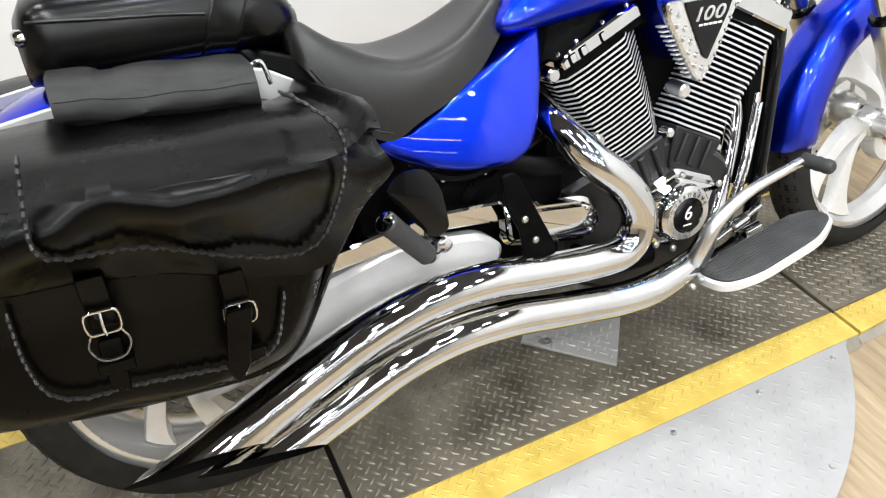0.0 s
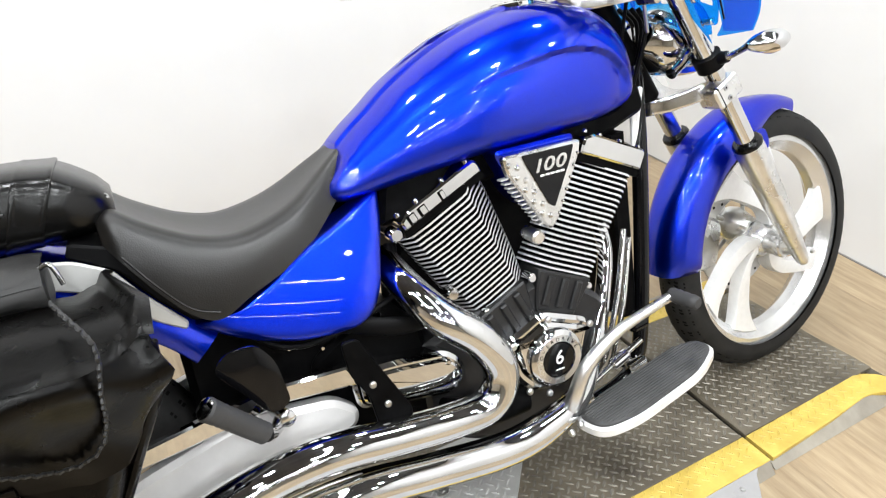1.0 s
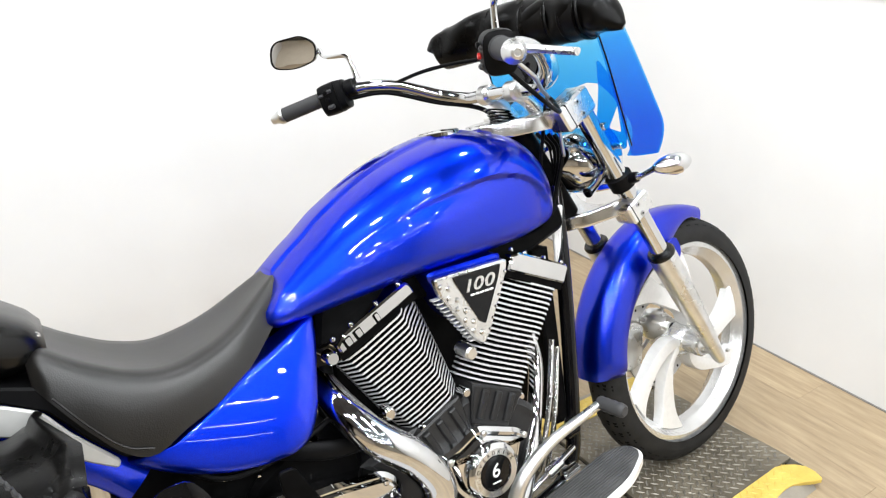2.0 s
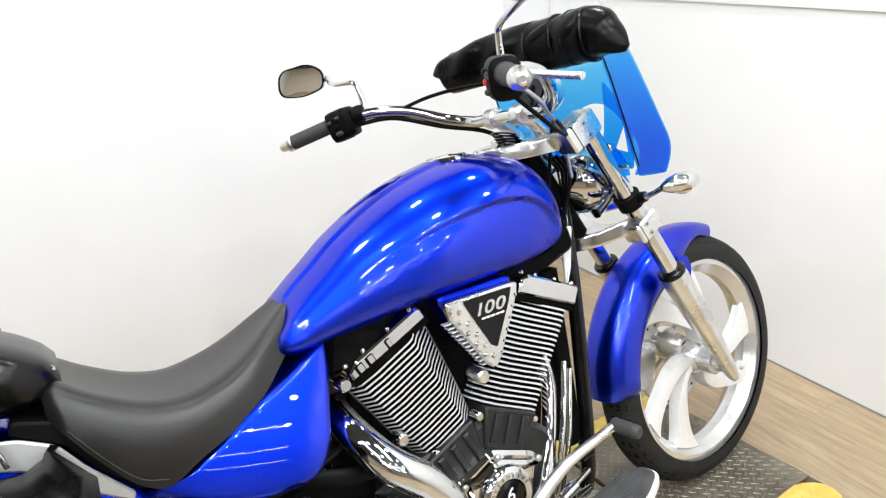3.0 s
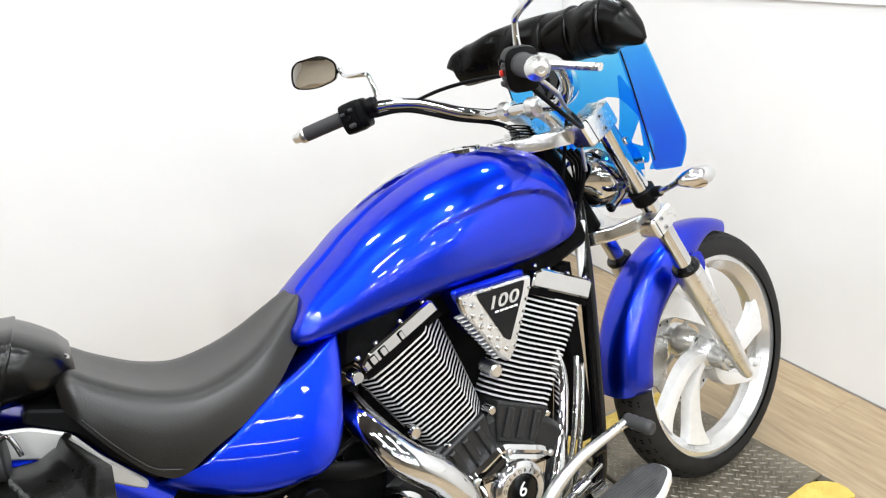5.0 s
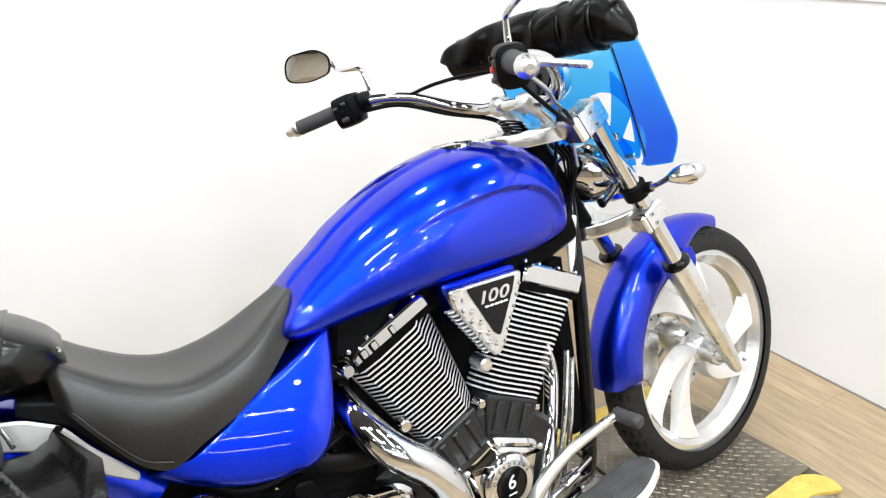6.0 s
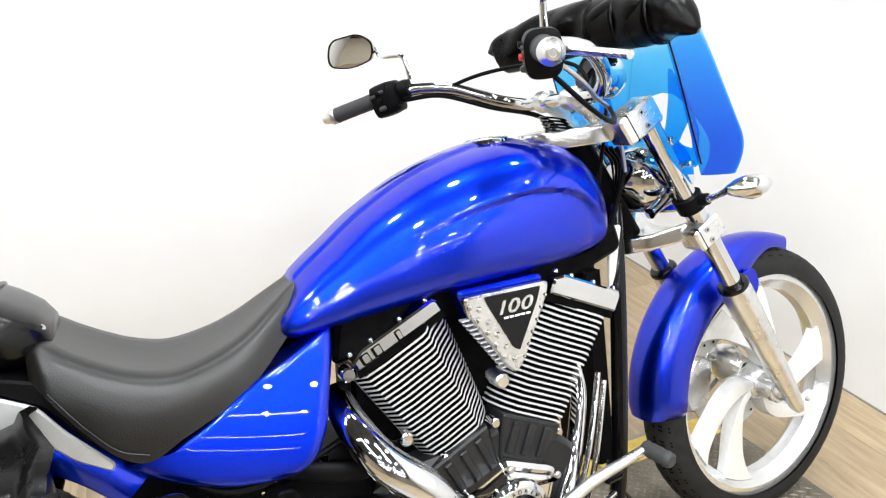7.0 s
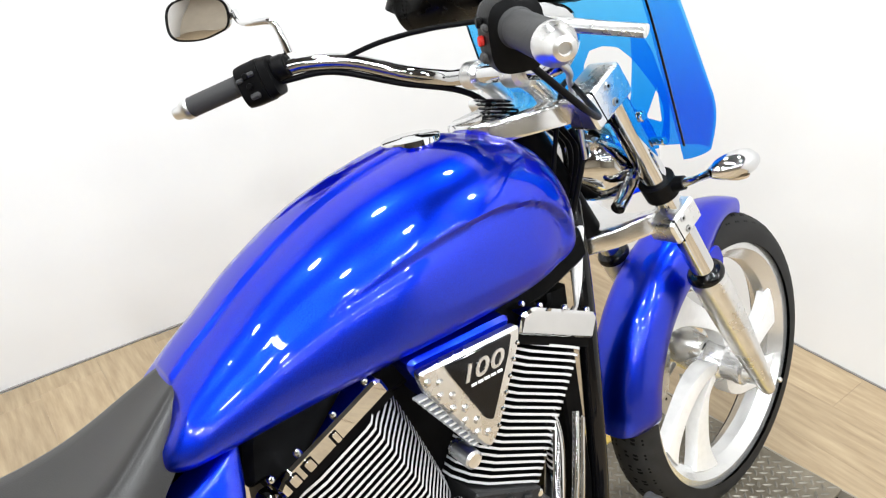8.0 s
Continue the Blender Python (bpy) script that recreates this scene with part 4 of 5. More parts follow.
# ---- frame ----
# black slab added so the gap below the tank reads dark
part("tank_underside", slab(rounded([(0.58, 0.70), (0.60, 0.785), (1.12, 0.815), (1.19, 0.86), (1.205, 0.80), (1.10, 0.765), (0.80, 0.735)], 0.02), -0.095, 0.095, 0.01), BLACK, bike, "added black filler slab that darkens the gap below the tank")
part("backbone", joined(*[sweep([(1.20, 0, 0.86), (0.95, 0, 0.80), (0.65, 0, 0.765), (0.40, 0, 0.66)], 0.035, 16, 6)]), BLACK, bike, "black frame backbone below the tank")
for s in (-1, 1):
    part("down_tube", sweep([(1.235, s * 0.028, 0.88), (1.212, s * 0.055, 0.74), (1.190, s * 0.070, 0.55), (1.165, s * 0.078, 0.33), (1.135, s * 0.085, 0.235), (1.05, s * 0.10, 0.195), (0.80, s * 0.12, 0.185), (0.50, s * 0.12, 0.21)], 0.0175, 16, 7), GLOSS, bike, "gloss black frame down tube")
# upper part added to the cooler so the gap by the fins reads dark
part("oil_cooler", block(1.118, 1.160, -0.075, 0.075, 0.34, 0.76, 0.005), BLACK, bike, "black oil cooler between the down tubes, extended up as a dark gap filler")
part("cooler_plate", slab(rounded([(1.188, 0.84), (1.222, 0.845), (1.200, 0.745), (1.180, 0.70)], 0.012), -0.070, -0.062, 0.002), SILVER, bike, "bright gusset at the steering head")

# ---- engine ----
part("crankcase", slab(rounded([(0.60, 0.27), (0.60, 0.46), (0.70, 0.49), (0.745, 0.492), (0.835, 0.510), (0.87, 0.520), (0.985, 0.475), (1.04, 0.43), (1.05, 0.29), (0.96, 0.215), (0.72, 0.21)], 0.03), -0.125, 0.125, 0.012), CASE, bike, "black engine crankcase")
# black block added so the space between the cylinders reads dark
part("engine_core", slab(rounded([(0.60, 0.45), (0.62, 0.70), (0.72, 0.78), (0.86, 0.80), (1.03, 0.78), (1.08, 0.66), (1.04, 0.46)], 0.03), -0.060, 0.060, 0.01), BLACK, bike, "added black filler block that darkens the gap between the cylinders")
part("gearbox", slab(rounded([(0.40, 0.30), (0.40, 0.50), (0.50, 0.56), (0.62, 0.52), (0.64, 0.28)], 0.03), -0.115, 0.115, 0.012), BLACK, bike, "black gearbox case")


def cylinder(foot, top, halves, count, name, label, nose, jog, slope):
    """A finned cylinder: thin plates with bright edges across its axis. halves: half widths at foot and top."""
    f, t = Vector((foot[0], 0, foot[1])), Vector((top[0], 0, top[1]))
    up = (t - f).normalized()
    out = Vector((1, 0, slope)).normalized()
    flat = Vector((-out.z, 0, out.x))
    barrel = part(name, loft([[f + up * h + out * (0.75 * w * math.cos(a)) + Vector((0, 0.105 * math.sin(a), 0)) for a in (2 * math.pi * k / 28 for k in range(28))] for h, w in ((-0.03, halves[0]), (0.0, halves[0]), ((t - f).length, halves[1]))]), BLACK, bike, label)
    gap = (t - f).length / count
    for i in range(count):
        s = (i + 0.5) / count
        w = halves[0] + (halves[1] - halves[0]) * s**0.8
        n0, n1 = nose[0] + (nose[1] - nose[0]) * s, 0.135 - 0.012 * (1 - s)
        face = [(-1.0, 0.02), (-0.97, 0.66), (-0.80, 0.86), (-0.45, 0.95), (n0 - 0.10, 0.99), (n0, 1.0), (n0 + 0.10, 0.96), (0.84, 0.74), (0.97, 0.56), (1.0, 0.02)]
        plan = [(a * w, -b * n1) for a, b in face] + [(a * w, b * n1 * 0.9) for a, b in reversed(face)]
        c = f + up * ((i + 0.5) * gap)
        rings = []
        for h in (-0.0021, 0.0021):
            ring = []
            for a, y in plan:
                lift = jog * (smooth(-0.55, -0.35, a / w) + smooth(n0 - 0.06, n0 + 0.10, a / w) - 1.0)
                ring.append(c + out * a + flat * (h + lift) + Vector((0, y, 0)))
            rings.append(ring)
        fin = part("fin", loft(rings), [BLACK, FINEDGE], barrel, sharp=20)
        for p in fin.data.polygons:
            if len(p.vertices) == 4 and abs(p.normal.dot(flat)) < 0.5:
                p.material_index = 1
    return barrel, f, flat, out


_, f, up, out = cylinder((0.806, 0.503), (0.704, 0.722), (0.074, 0.106), 22, "rear_cylinder", "black finned rear cylinder with bright fin edges", (0.42, 0.40), 0.0075, 0.44)
_, _, up2, out2 = cylinder((0.946, 0.512), (1.066, 0.711), (0.090, 0.083), 21, "front_cylinder", "black finned front cylinder with bright fin edges", (0.62, 0.66), -0.003, -0.47)


def cap(base_at, up, out, w, name, pockets, tall):
    """Chrome rocker cover over a black gasket step, bolt pockets painted as dark blocks."""
    def at(a, b, y):
        p = base_at + out * a + up * b
        return (p.x, y, p.z)
    part("head_gasket_step", loft([[at(a, b, y) for a, b in rounded([(-w, -0.004), (w, -0.004), (w * 0.97, 0.013), (-w * 0.95, 0.013)], 0.003, 2)] for y in (-0.130, 0.120)]), BLACK, bike, "black gasket step under the rocker cover")
    shape = rounded([(-w * 0.95, 0.012), (w * 0.97, 0.012), (w * 0.97, tall - 0.007), (w * 0.90, tall), (-w * 0.70, tall), (-w * 0.95, tall - 0.011)], 0.004, 3)
    small = inset(shape, 0.004)
    cover = part(name, loft([[at(a, b, y) for a, b in line] for line, y in ((small, -0.140), (shape, -0.136), (shape, 0.12), (small, 0.125))]), CHROME, bike, "chrome rocker cover")
    for a, wide in pockets:
        pocket = [(a * w + u, 0.015 + v) for u, v in rounded([(-wide, 0.0), (wide, 0.0), (wide, 0.019), (-wide, 0.019)], 0.002, 2)]
        # a proud dark block paints the pocket's shade
        part("cover_pocket", loft([[at(u, v, y) for u, v in pocket] for y in (-0.1405, -0.130)]), HOLESHADE, cover, "dark block painted as a shaded bolt pocket")
        lug = [(a * w + u, 0.018 + v) for u, v in rounded([(-wide * 0.45, 0.0), (wide * 0.75, 0.0), (wide * 0.75, 0.015), (-wide * 0.45, 0.015)], 0.002, 2)]
        part("pocket_lug", loft([[at(u, v, y) for u, v in lug] for y in (-0.136, -0.1435)]), CHROME, cover)
    for a in (-0.90, -0.45, 0.20, 0.80):
        part("cover_bolt", bolt(at(a * w, tall - 0.001, -0.126), 0.0055, 0.007, tuple(up)), CHROME, cover)
    return cover


cap(Vector((0.700, 0, 0.722)), up, out, 0.094, "rear_rocker_cover", ((-0.72, 0.009), (-0.46, 0.009), (0.02, 0.006)), 0.041)
cap(Vector((1.064, 0, 0.711)), up2, out2, 0.082, "front_rocker_cover", (), 0.054)

# blue intake shroud and emblem between the cylinders
part("intake_cover", slab(rounded([(0.80, 0.800), (0.985, 0.800), (0.935, 0.700), (0.888, 0.660), (0.850, 0.700)], 0.02), -0.150, -0.05, 0.006), BLUE, bike, "blue intake cover behind the emblem")
EMBLEM_SHIFT = Matrix.Translation((0.012, 0, -0.006))
EM = rounded([(0.794, 0.797), (0.966, 0.796), (0.960, 0.770), (0.900, 0.655), (0.882, 0.638), (0.868, 0.652), (0.800, 0.765)], 0.010, 4)
emblem = part("emblem", slab(EM, -0.172, -0.152, 0.004), ALLOY, bike, "studded bright metal triangle emblem on the engine")
part("emblem_field", slab(rounded([(0.832, 0.792), (0.946, 0.791), (0.936, 0.765), (0.892, 0.682), (0.880, 0.690), (0.838, 0.776)], 0.004, 3), -0.1755, -0.170, 0.001), GLOSS, emblem, "black emblem field")
part("emblem_teeth", joined(*[block(0.791 + 0.0062 * k, 0.806 + 0.0062 * k, -0.162, -0.146, 0.752 - 0.0092 * k, 0.7552 - 0.0092 * k, 0.0006) for k in range(12)]), FINEDGE, emblem, "row of small fins below the emblem", kind="stuff")
emblem.matrix_basis = EMBLEM_SHIFT
for ch, x in (("1", 0.8605), ("0", 0.8835), ("0", 0.910)):
    lettering("numeral", ch, 0.034, Matrix.Translation((x, -0.1764, 0.766)) @ FACE_RIGHT @ Matrix.Diagonal((1.45, 1.0, 1.0, 1.0)), ALLOY, emblem, 0.0008, 0.28, 0.0005)
part("small_print", joined(*[block(0.866 + 0.0112 * k, 0.875 + 0.0112 * k, -0.1764, -0.1750, 0.7455, 0.7495, 0.0004) for k in range(5)]), WHITE, emblem, "small worn print below the numerals")
for k in range(5):
    for d in (0, 1):
        x, z = 0.804 + 0.0150 * k + 0.0175 * d, 0.780 - 0.0262 * k - 0.008 * d
        part("stud", lathe([(0, 0.0042), (0.0035, 0.0034), (0.0060, 0.0)], (x, -0.1718, z), (0, -1, 0), 14), ALLOY, emblem)
for k in range(6):
    part("stud", lathe([(0, 0.003), (0.0025, 0.0024), (0.0038, 0.0)], (0.955 - 0.0108 * k, -0.1718, 0.772 - 0.021 * k), (0, -1, 0), 10), CHROME, emblem)

part("sensor_cap", rod((0.872, -0.110, 0.622), (0.872, -0.158, 0.618), 0.0145, 20), ALLOY, bike, "knurled alloy sensor cap between the cylinders")
for p, r in (((0.680, -0.150, 0.557), 0.013), ((0.857, -0.140, 0.534), 0.010), ((0.600, -0.125, 0.690), 0.014), ((0.755, -0.130, 0.490), 0.008), ((1.000, -0.125, 0.470), 0.007)):
    part("engine_bolt", rod((p[0], p[1] + 0.03, p[2]), p, r, 16), CHROME, bike, "chrome acorn bolt on the engine")
part("intake_hose", sweep([(0.600, -0.07, 0.66), (0.585, -0.11, 0.60), (0.620, -0.125, 0.555), (0.665, -0.12, 0.535)], 0.014, 14, 6), PLASTIC, bike, "black rubber hose behind the rear cylinder")
for foot, lean_to, reach in (((0.770, 0.488), 0.44, (-0.050, 0.085)), ((0.935, 0.505), -0.47, (-0.068, 0.066))):
    o = Vector((1, 0, lean_to)).normalized()
    n = Vector((-o.z, 0, o.x))
    c = Vector((foot[0], 0, foot[1]))
    step = [c + o * a + n * b for a, b in ((reach[0], 0.012), (reach[1], 0.012), (reach[1] - 0.008, -0.024), (reach[1] - 0.020, -0.070), (reach[0] + 0.020, -0.070), (reach[0] + 0.006, -0.024))]
    base_block = part("cylinder_base", slab(rounded([(p.x, p.z) for p in step], 0.006, 3), -0.134, 0.10, 0.004), CASE, bike, "stepped black cylinder base with cast ribs", 30)
    for k in range(3):
        q = c + o * (reach[0] + (reach[1] - reach[0]) * (0.24 + 0.26 * k))
        rib = [q + o * a + n * b for a, b in ((-0.008, 0.004), (0.008, 0.004), (0.008, -0.058), (-0.008, -0.058))]
        part("cast_rib", slab(rounded([(p.x, p.z) for p in rib], 0.003, 2), -0.142, -0.130, 0.003), CASE, base_block)

# timing cover with the round badge
TC = rounded([(0.765, 0.432), (0.800, 0.440), (0.858, 0.466), (0.955, 0.425), (0.968, 0.412), (0.945, 0.345), (0.925, 0.312), (0.870, 0.292), (0.815, 0.305), (0.782, 0.345)], 0.018, 4)
timing = part("timing_cover", joined(slab(TC, -0.160, -0.120, 0.008), slab(inset(TC, 0.016), -0.172, -0.158, 0.007)), CHROME, bike, "chrome timing cover on the crankcase")
BC = Vector((0.866, -0.176, 0.372))
badge = part("badge_ring", lathe([(0.0, 0.010), (0.036, 0.010), (0.038, 0.014), (0.052, 0.013), (0.060, 0.006), (0.063, -0.010)], BC, (0, -1, 0), 48), CHROME, timing, "round chrome badge ring")
part("badge_band", lathe([(0.0385, 0.0145), (0.051, 0.0145)], BC, (0, -1, 0), 48), ALLOY, badge)
part("badge_centre", lathe([(0, 0.0125), (0.034, 0.0125), (0.036, 0.0105)], BC, (0, -1, 0), 40), GLOSS, badge, "black badge centre")
lettering("numeral", "6", 0.041, Matrix.Translation((BC.x, BC.y - 0.0132, BC.z + 0.003)) @ FACE_RIGHT, WHITE, badge, 0.0006, 0.15)
part("small_print", block(BC.x - 0.010, BC.x + 0.010, BC.y - 0.0135, BC.y - 0.0120, BC.z - 0.023, BC.z - 0.020, 0.0004), WHITE, badge)
for k, ch in enumerate("OVERDRIVE"):
    a = radians(157 - 16.8 * k)
    m = Matrix.Translation((BC.x + 0.0435 * math.cos(a), BC.y - 0.0148, BC.z + 0.0435 * math.sin(a))) @ FACE_RIGHT @ Matrix.Rotation(a - math.pi / 2, 4, "Z")
    lettering("letter", ch, 0.0115, m, BLACK, badge, 0.0004)
for x, z in ((0.860, 0.455), (0.957, 0.415), (0.776, 0.425), (0.800, 0.318), (0.845, 0.298)):
    part("cover_bolt", bolt((x, -0.172, z), 0.007, 0.007), STEEL, timing)

# chrome cover and black bracket in front of the swing arm
PRIMARY = rounded([(0.455, 0.478), (0.545, 0.472), (0.645, 0.458), (0.674, 0.428), (0.679, 0.392), (0.648, 0.366), (0.530, 0.386), (0.460, 0.402)], 0.022, 5)
primary = part("primary_end", joined(slab(PRIMARY, -0.158, -0.110, 0.008), slab(inset(PRIMARY, 0.013), -0.165, -0.156, 0.004)), CHROME, bike, "chrome cover ahead of the swing arm")
for x, z in ((0.640, 0.440), (0.646, 0.390)):
    part("cover_bolt", bolt((x, -0.165, z), 0.006, 0.005), CHROME, primary)
br = part("hanger_bracket", slab(rounded([(0.440, 0.560), (0.470, 0.560), (0.500, 0.495), (0.545, 0.400), (0.535, 0.370), (0.480, 0.375), (0.470, 0.450), (0.445, 0.500)], 0.010), -0.205, -0.196, 0.002), BLACK, bike, "black exhaust hanger bracket")
for x, z in ((0.480, 0.470), (0.500, 0.425)):
    part("bracket_bolt", bolt((x, -0.205, z), 0.0065, 0.005), STEEL, br)
for x, z, r in ((0.318, 0.585, 0.008), (0.352, 0.562, 0.007), (0.372, 0.540, 0.006), (0.455, 0.535, 0.007), (0.540, 0.545, 0.009), (0.430, 0.520, 0.005)):
    part("frame_bolt", bolt((x, -0.101, z), r, 0.008), CHROME, bike, "small bright bolt on the black frame")
part("wiring_loom", sweep([(0.300, -0.110, 0.600), (0.360, -0.125, 0.555), (0.440, -0.125, 0.545), (0.560, -0.120, 0.575), (0.600, -0.110, 0.600)], 0.006, 8, 6), PLASTIC, bike, "black wiring below the side cover")
part("heel_shield", sweep([(0.46, -0.13, 0.565), (0.56, -0.15, 0.535), (0.66, -0.14, 0.520)], [0.016, 0.018, 0.014], 12, 5, True, 0.5), PLASTIC, bike, "flat black cable cover")

# swing arm
for s in (-1, 1):
    part("swing_arm", slab(rounded([(-0.12, 0.270), (-0.12, 0.350), (0.10, 0.422), (0.26, 0.462), (0.42, 0.440), (0.462, 0.405), (0.455, 0.375), (0.40, 0.362), (0.24, 0.355), (0.08, 0.305)], 0.02), s * 0.118, s * 0.158, 0.010), ARMPAINT, bike, "satin silver swing arm")
part("chrome_rail", slab(rounded([(0.02, 0.462), (0.311, 0.504), (0.462, 0.494), (0.472, 0.454), (0.342, 0.468), (0.300, 0.464), (0.02, 0.432)], 0.008), -0.160, -0.140, 0.004), CHROME, bike, "chrome cover rail above the swing arm")

# ---- exhaust ----
U = [(0.586, -0.060, 0.640), (0.590, -0.140, 0.606), (0.622, -0.198, 0.552), (0.690, -0.215, 0.485), (0.722, -0.215, 0.410), (0.690, -0.215, 0.355), (0.608, -0.215, 0.350), (0.492, -0.220, 0.366), (0.378, -0.224, 0.384), (0.268, -0.226, 0.380), (0.162, -0.228, 0.354), (0.068, -0.230, 0.316), (-0.026, -0.232, 0.274)]
UR = [0.026, 0.030, 0.033, 0.034, 0.034, 0.034, 0.034, 0.034, 0.035, 0.036, 0.038, 0.040, 0.042]
LO = [(1.085, -0.060, 0.570), (1.075, -0.085, 0.510), (1.035, -0.110, 0.410), (0.975, -0.145, 0.325), (0.900, -0.190, 0.275), (0.800, -0.205, 0.248), (0.700, -0.212, 0.244), (0.552, -0.218, 0.268), (0.430, -0.222, 0.290), (0.316, -0.224, 0.294), (0.204, -0.226, 0.275), (0.094, -0.228, 0.234)]
LR = [0.016, 0.017, 0.018, 0.020, 0.025, 0.033, 0.034, 0.034, 0.035, 0.036, 0.038, 0.041]


def pipe(points, radii, label, slash, slope):
    """A bent chrome pipe with a slash-cut open end."""
    mesh = sweep(points, radii, 30, 7, False)
    n = 30
    verts = list(mesh[0])
    last = len(verts) - n
    mid = sum((Vector(v) for v in verts[last:]), Vector()) / n
    way = (Vector(points[-1]) - Vector(points[-2])).normalized()
    for i in range(last, len(verts)):
        v = Vector(verts[i])
        verts[i] = tuple(v + way * ((slash - v.z - slope * v.x - 1.1 * (v.y - mid.y)) / (way.z + slope * way.x)))
    ob = part("exhaust_pipe", (verts, mesh[1]), CHROME, bike, label)
    ring = [Vector(v) for v in verts[last:]]
    c = sum(ring, Vector()) / n
    inner = [c + (v - c) * 0.93 for v in ring]
    deep = [v - way * 0.10 for v in inner]
    part("pipe_bore", loft([ring, inner, deep], False), HOLESHADE, ob, "dark open slash-cut pipe end")
    return ob


pipe(U, UR, "chrome upper exhaust pipe sweeping back from the rear cylinder", 0.197, 0.137)
lo_pipe = pipe(LO, LR, "chrome lower exhaust pipe sweeping back from the front cylinder", 0.168, 0.227)
for x, y, z in ((0.875, -0.225, 0.240), (0.850, -0.228, 0.232)):
    part("shield_bolt", bolt((x, y, z), 0.007, 0.010, (0, -1, -0.3)), STEEL, lo_pipe)
part("collector", sweep([(0.62, -0.15, 0.33), (0.70, -0.15, 0.30), (0.80, -0.14, 0.29)], 0.03, 16, 5), BLACK, bike, "dark pipe section behind the exhausts")

# push-rod style oil lines in front of the engine
part("oil_line", sweep([(1.105, -0.115, 0.565), (1.055, -0.140, 0.430), (1.000, -0.150, 0.300)], 0.006, 10, 5), CHROME, bike, "thin chrome oil line")
part("oil_line", sweep([(1.125, -0.105, 0.540), (1.080, -0.125, 0.400), (1.035, -0.135, 0.290)], 0.006, 10, 5), CHROME, bike, "thin chrome oil line")

# ---- floorboard, brake pedal, rear peg ----
def board_z(x):
    return 0.243 + 0.20 * (x - 0.885)


BOARD = rounded([(0.872, -0.200), (0.950, -0.185), (1.160, -0.185), (1.205, -0.210), (1.205, -0.262), (1.130, -0.300), (0.960, -0.308), (0.885, -0.285)], 0.035, 6)
board = part("floorboard", loft([[(x, y, board_z(x) + h) for x, y in line] for line, h in ((inset(BOARD, 0.004), -0.020), (BOARD, -0.016), (BOARD, -0.003), (inset(BOARD, 0.005), 0.0))]), SILVER, bike, "silver edged rider floorboard")
pad_line = inset(BOARD, 0.008)
part("board_rubber", loft([[(x, y, board_z(x) + h) for x, y in line] for line, h in ((pad_line, -0.002), (pad_line, 0.004), (inset(pad_line, 0.003), 0.006))]), TREAD, board, "ribbed black rubber pad")
ribs = []
for k in range(15):
    y = -0.196 - 0.0070 * k
    xs = sorted(p[0] + (q[0] - p[0]) * (y - p[1]) / (q[1] - p[1]) for p, q in zip(pad_line, pad_line[1:] + pad_line[:1]) if (p[1] - y) * (q[1] - y) < 0)
    if len(xs) < 2 or xs[-1] - xs[0] < 0.06:
        continue
    a, b = xs[0] + 0.008, xs[-1] - 0.008
    ribs.append(loft([[(x, y + dy, board_z(x) + 0.0058 + h) for dy, h in ((-0.0022, 0), (-0.001, 0.0016), (0.001, 0.0016), (0.0022, 0))] for x in (a, b)]))
part("board_ribs", joined(*ribs), TREAD, board, "raised ribs of the rubber pad", kind="stuff")
for x0, z0 in ((0.905, 0.238), (1.05, 0.27)):
    part("board_hinge", rod((x0, -0.165, z0), (x0 + 0.045, -0.165, z0 + 0.010), 0.013), CHROME, board)
part("board_arm", sweep([(1.075, -0.165, 0.275), (1.06, -0.12, 0.27)], 0.012, 12, 2), CHROME, board)
pedal = part("brake_pedal", sweep([(0.868, -0.205, 0.262), (0.872, -0.225, 0.305), (0.900, -0.235, 0.365), (0.970, -0.240, 0.412), (1.060, -0.243, 0.438), (1.112, -0.245, 0.450)], [0.017, 0.0165, 0.0145, 0.0115, 0.010, 0.010], 18, 6), ALLOY, bike, "polished alloy brake pedal arm")
part("pedal_rubber", lathe([(0, 0), (0.014, 0), (0.0155, 0.003), (0.014, 0.012), (0.0155, 0.018), (0.014, 0.026), (0.0155, 0.034), (0.014, 0.044), (0.0155, 0.052), (0.014, 0.062), (0.010, 0.066), (0, 0.066)], (1.112, -0.240, 0.450), (0.12, -1, -0.05), 20), GRIP, pedal, "black ribbed pedal rubber")
part("brake_linkage", joined(rod((0.945, -0.180, 0.285), (1.090, -0.165, 0.330), 0.007), rod((1.00, -0.175, 0.302), (1.045, -0.172, 0.316), 0.013)), CHROME, bike, "chrome brake linkage")
part("master_cylinder", joined(rod((1.075, -0.150, 0.36), (1.115, -0.150, 0.365), 0.017), rod((1.095, -0.150, 0.362), (1.10, -0.150, 0.390), 0.012)), GLOSS, bike, "small black master cylinder")

PEG, d = Vector((0.290, -0.212, 0.455)), Vector((-0.087, -0.042, 0.106)).normalized()
peg = part("passenger_peg", lathe([(0, 0), (0.012, 0), (0.0185, 0.006)] + [(0.0175 + 0.0012 * (k % 2), 0.010 + 0.0052 * k) for k in range(20)] + [(0.0190, 0.118), (0.0198, 0.128), (0.017, 0.132), (0, 0.133)], PEG, d, 24), GRIP, bike, "black rubber passenger peg")
part("peg_end", lathe([(0, 0.005), (0.013, 0.003), (0.0172, 0.0)], PEG + d * 0.1325, d, 24), CHROME, peg, "chrome peg end cap")
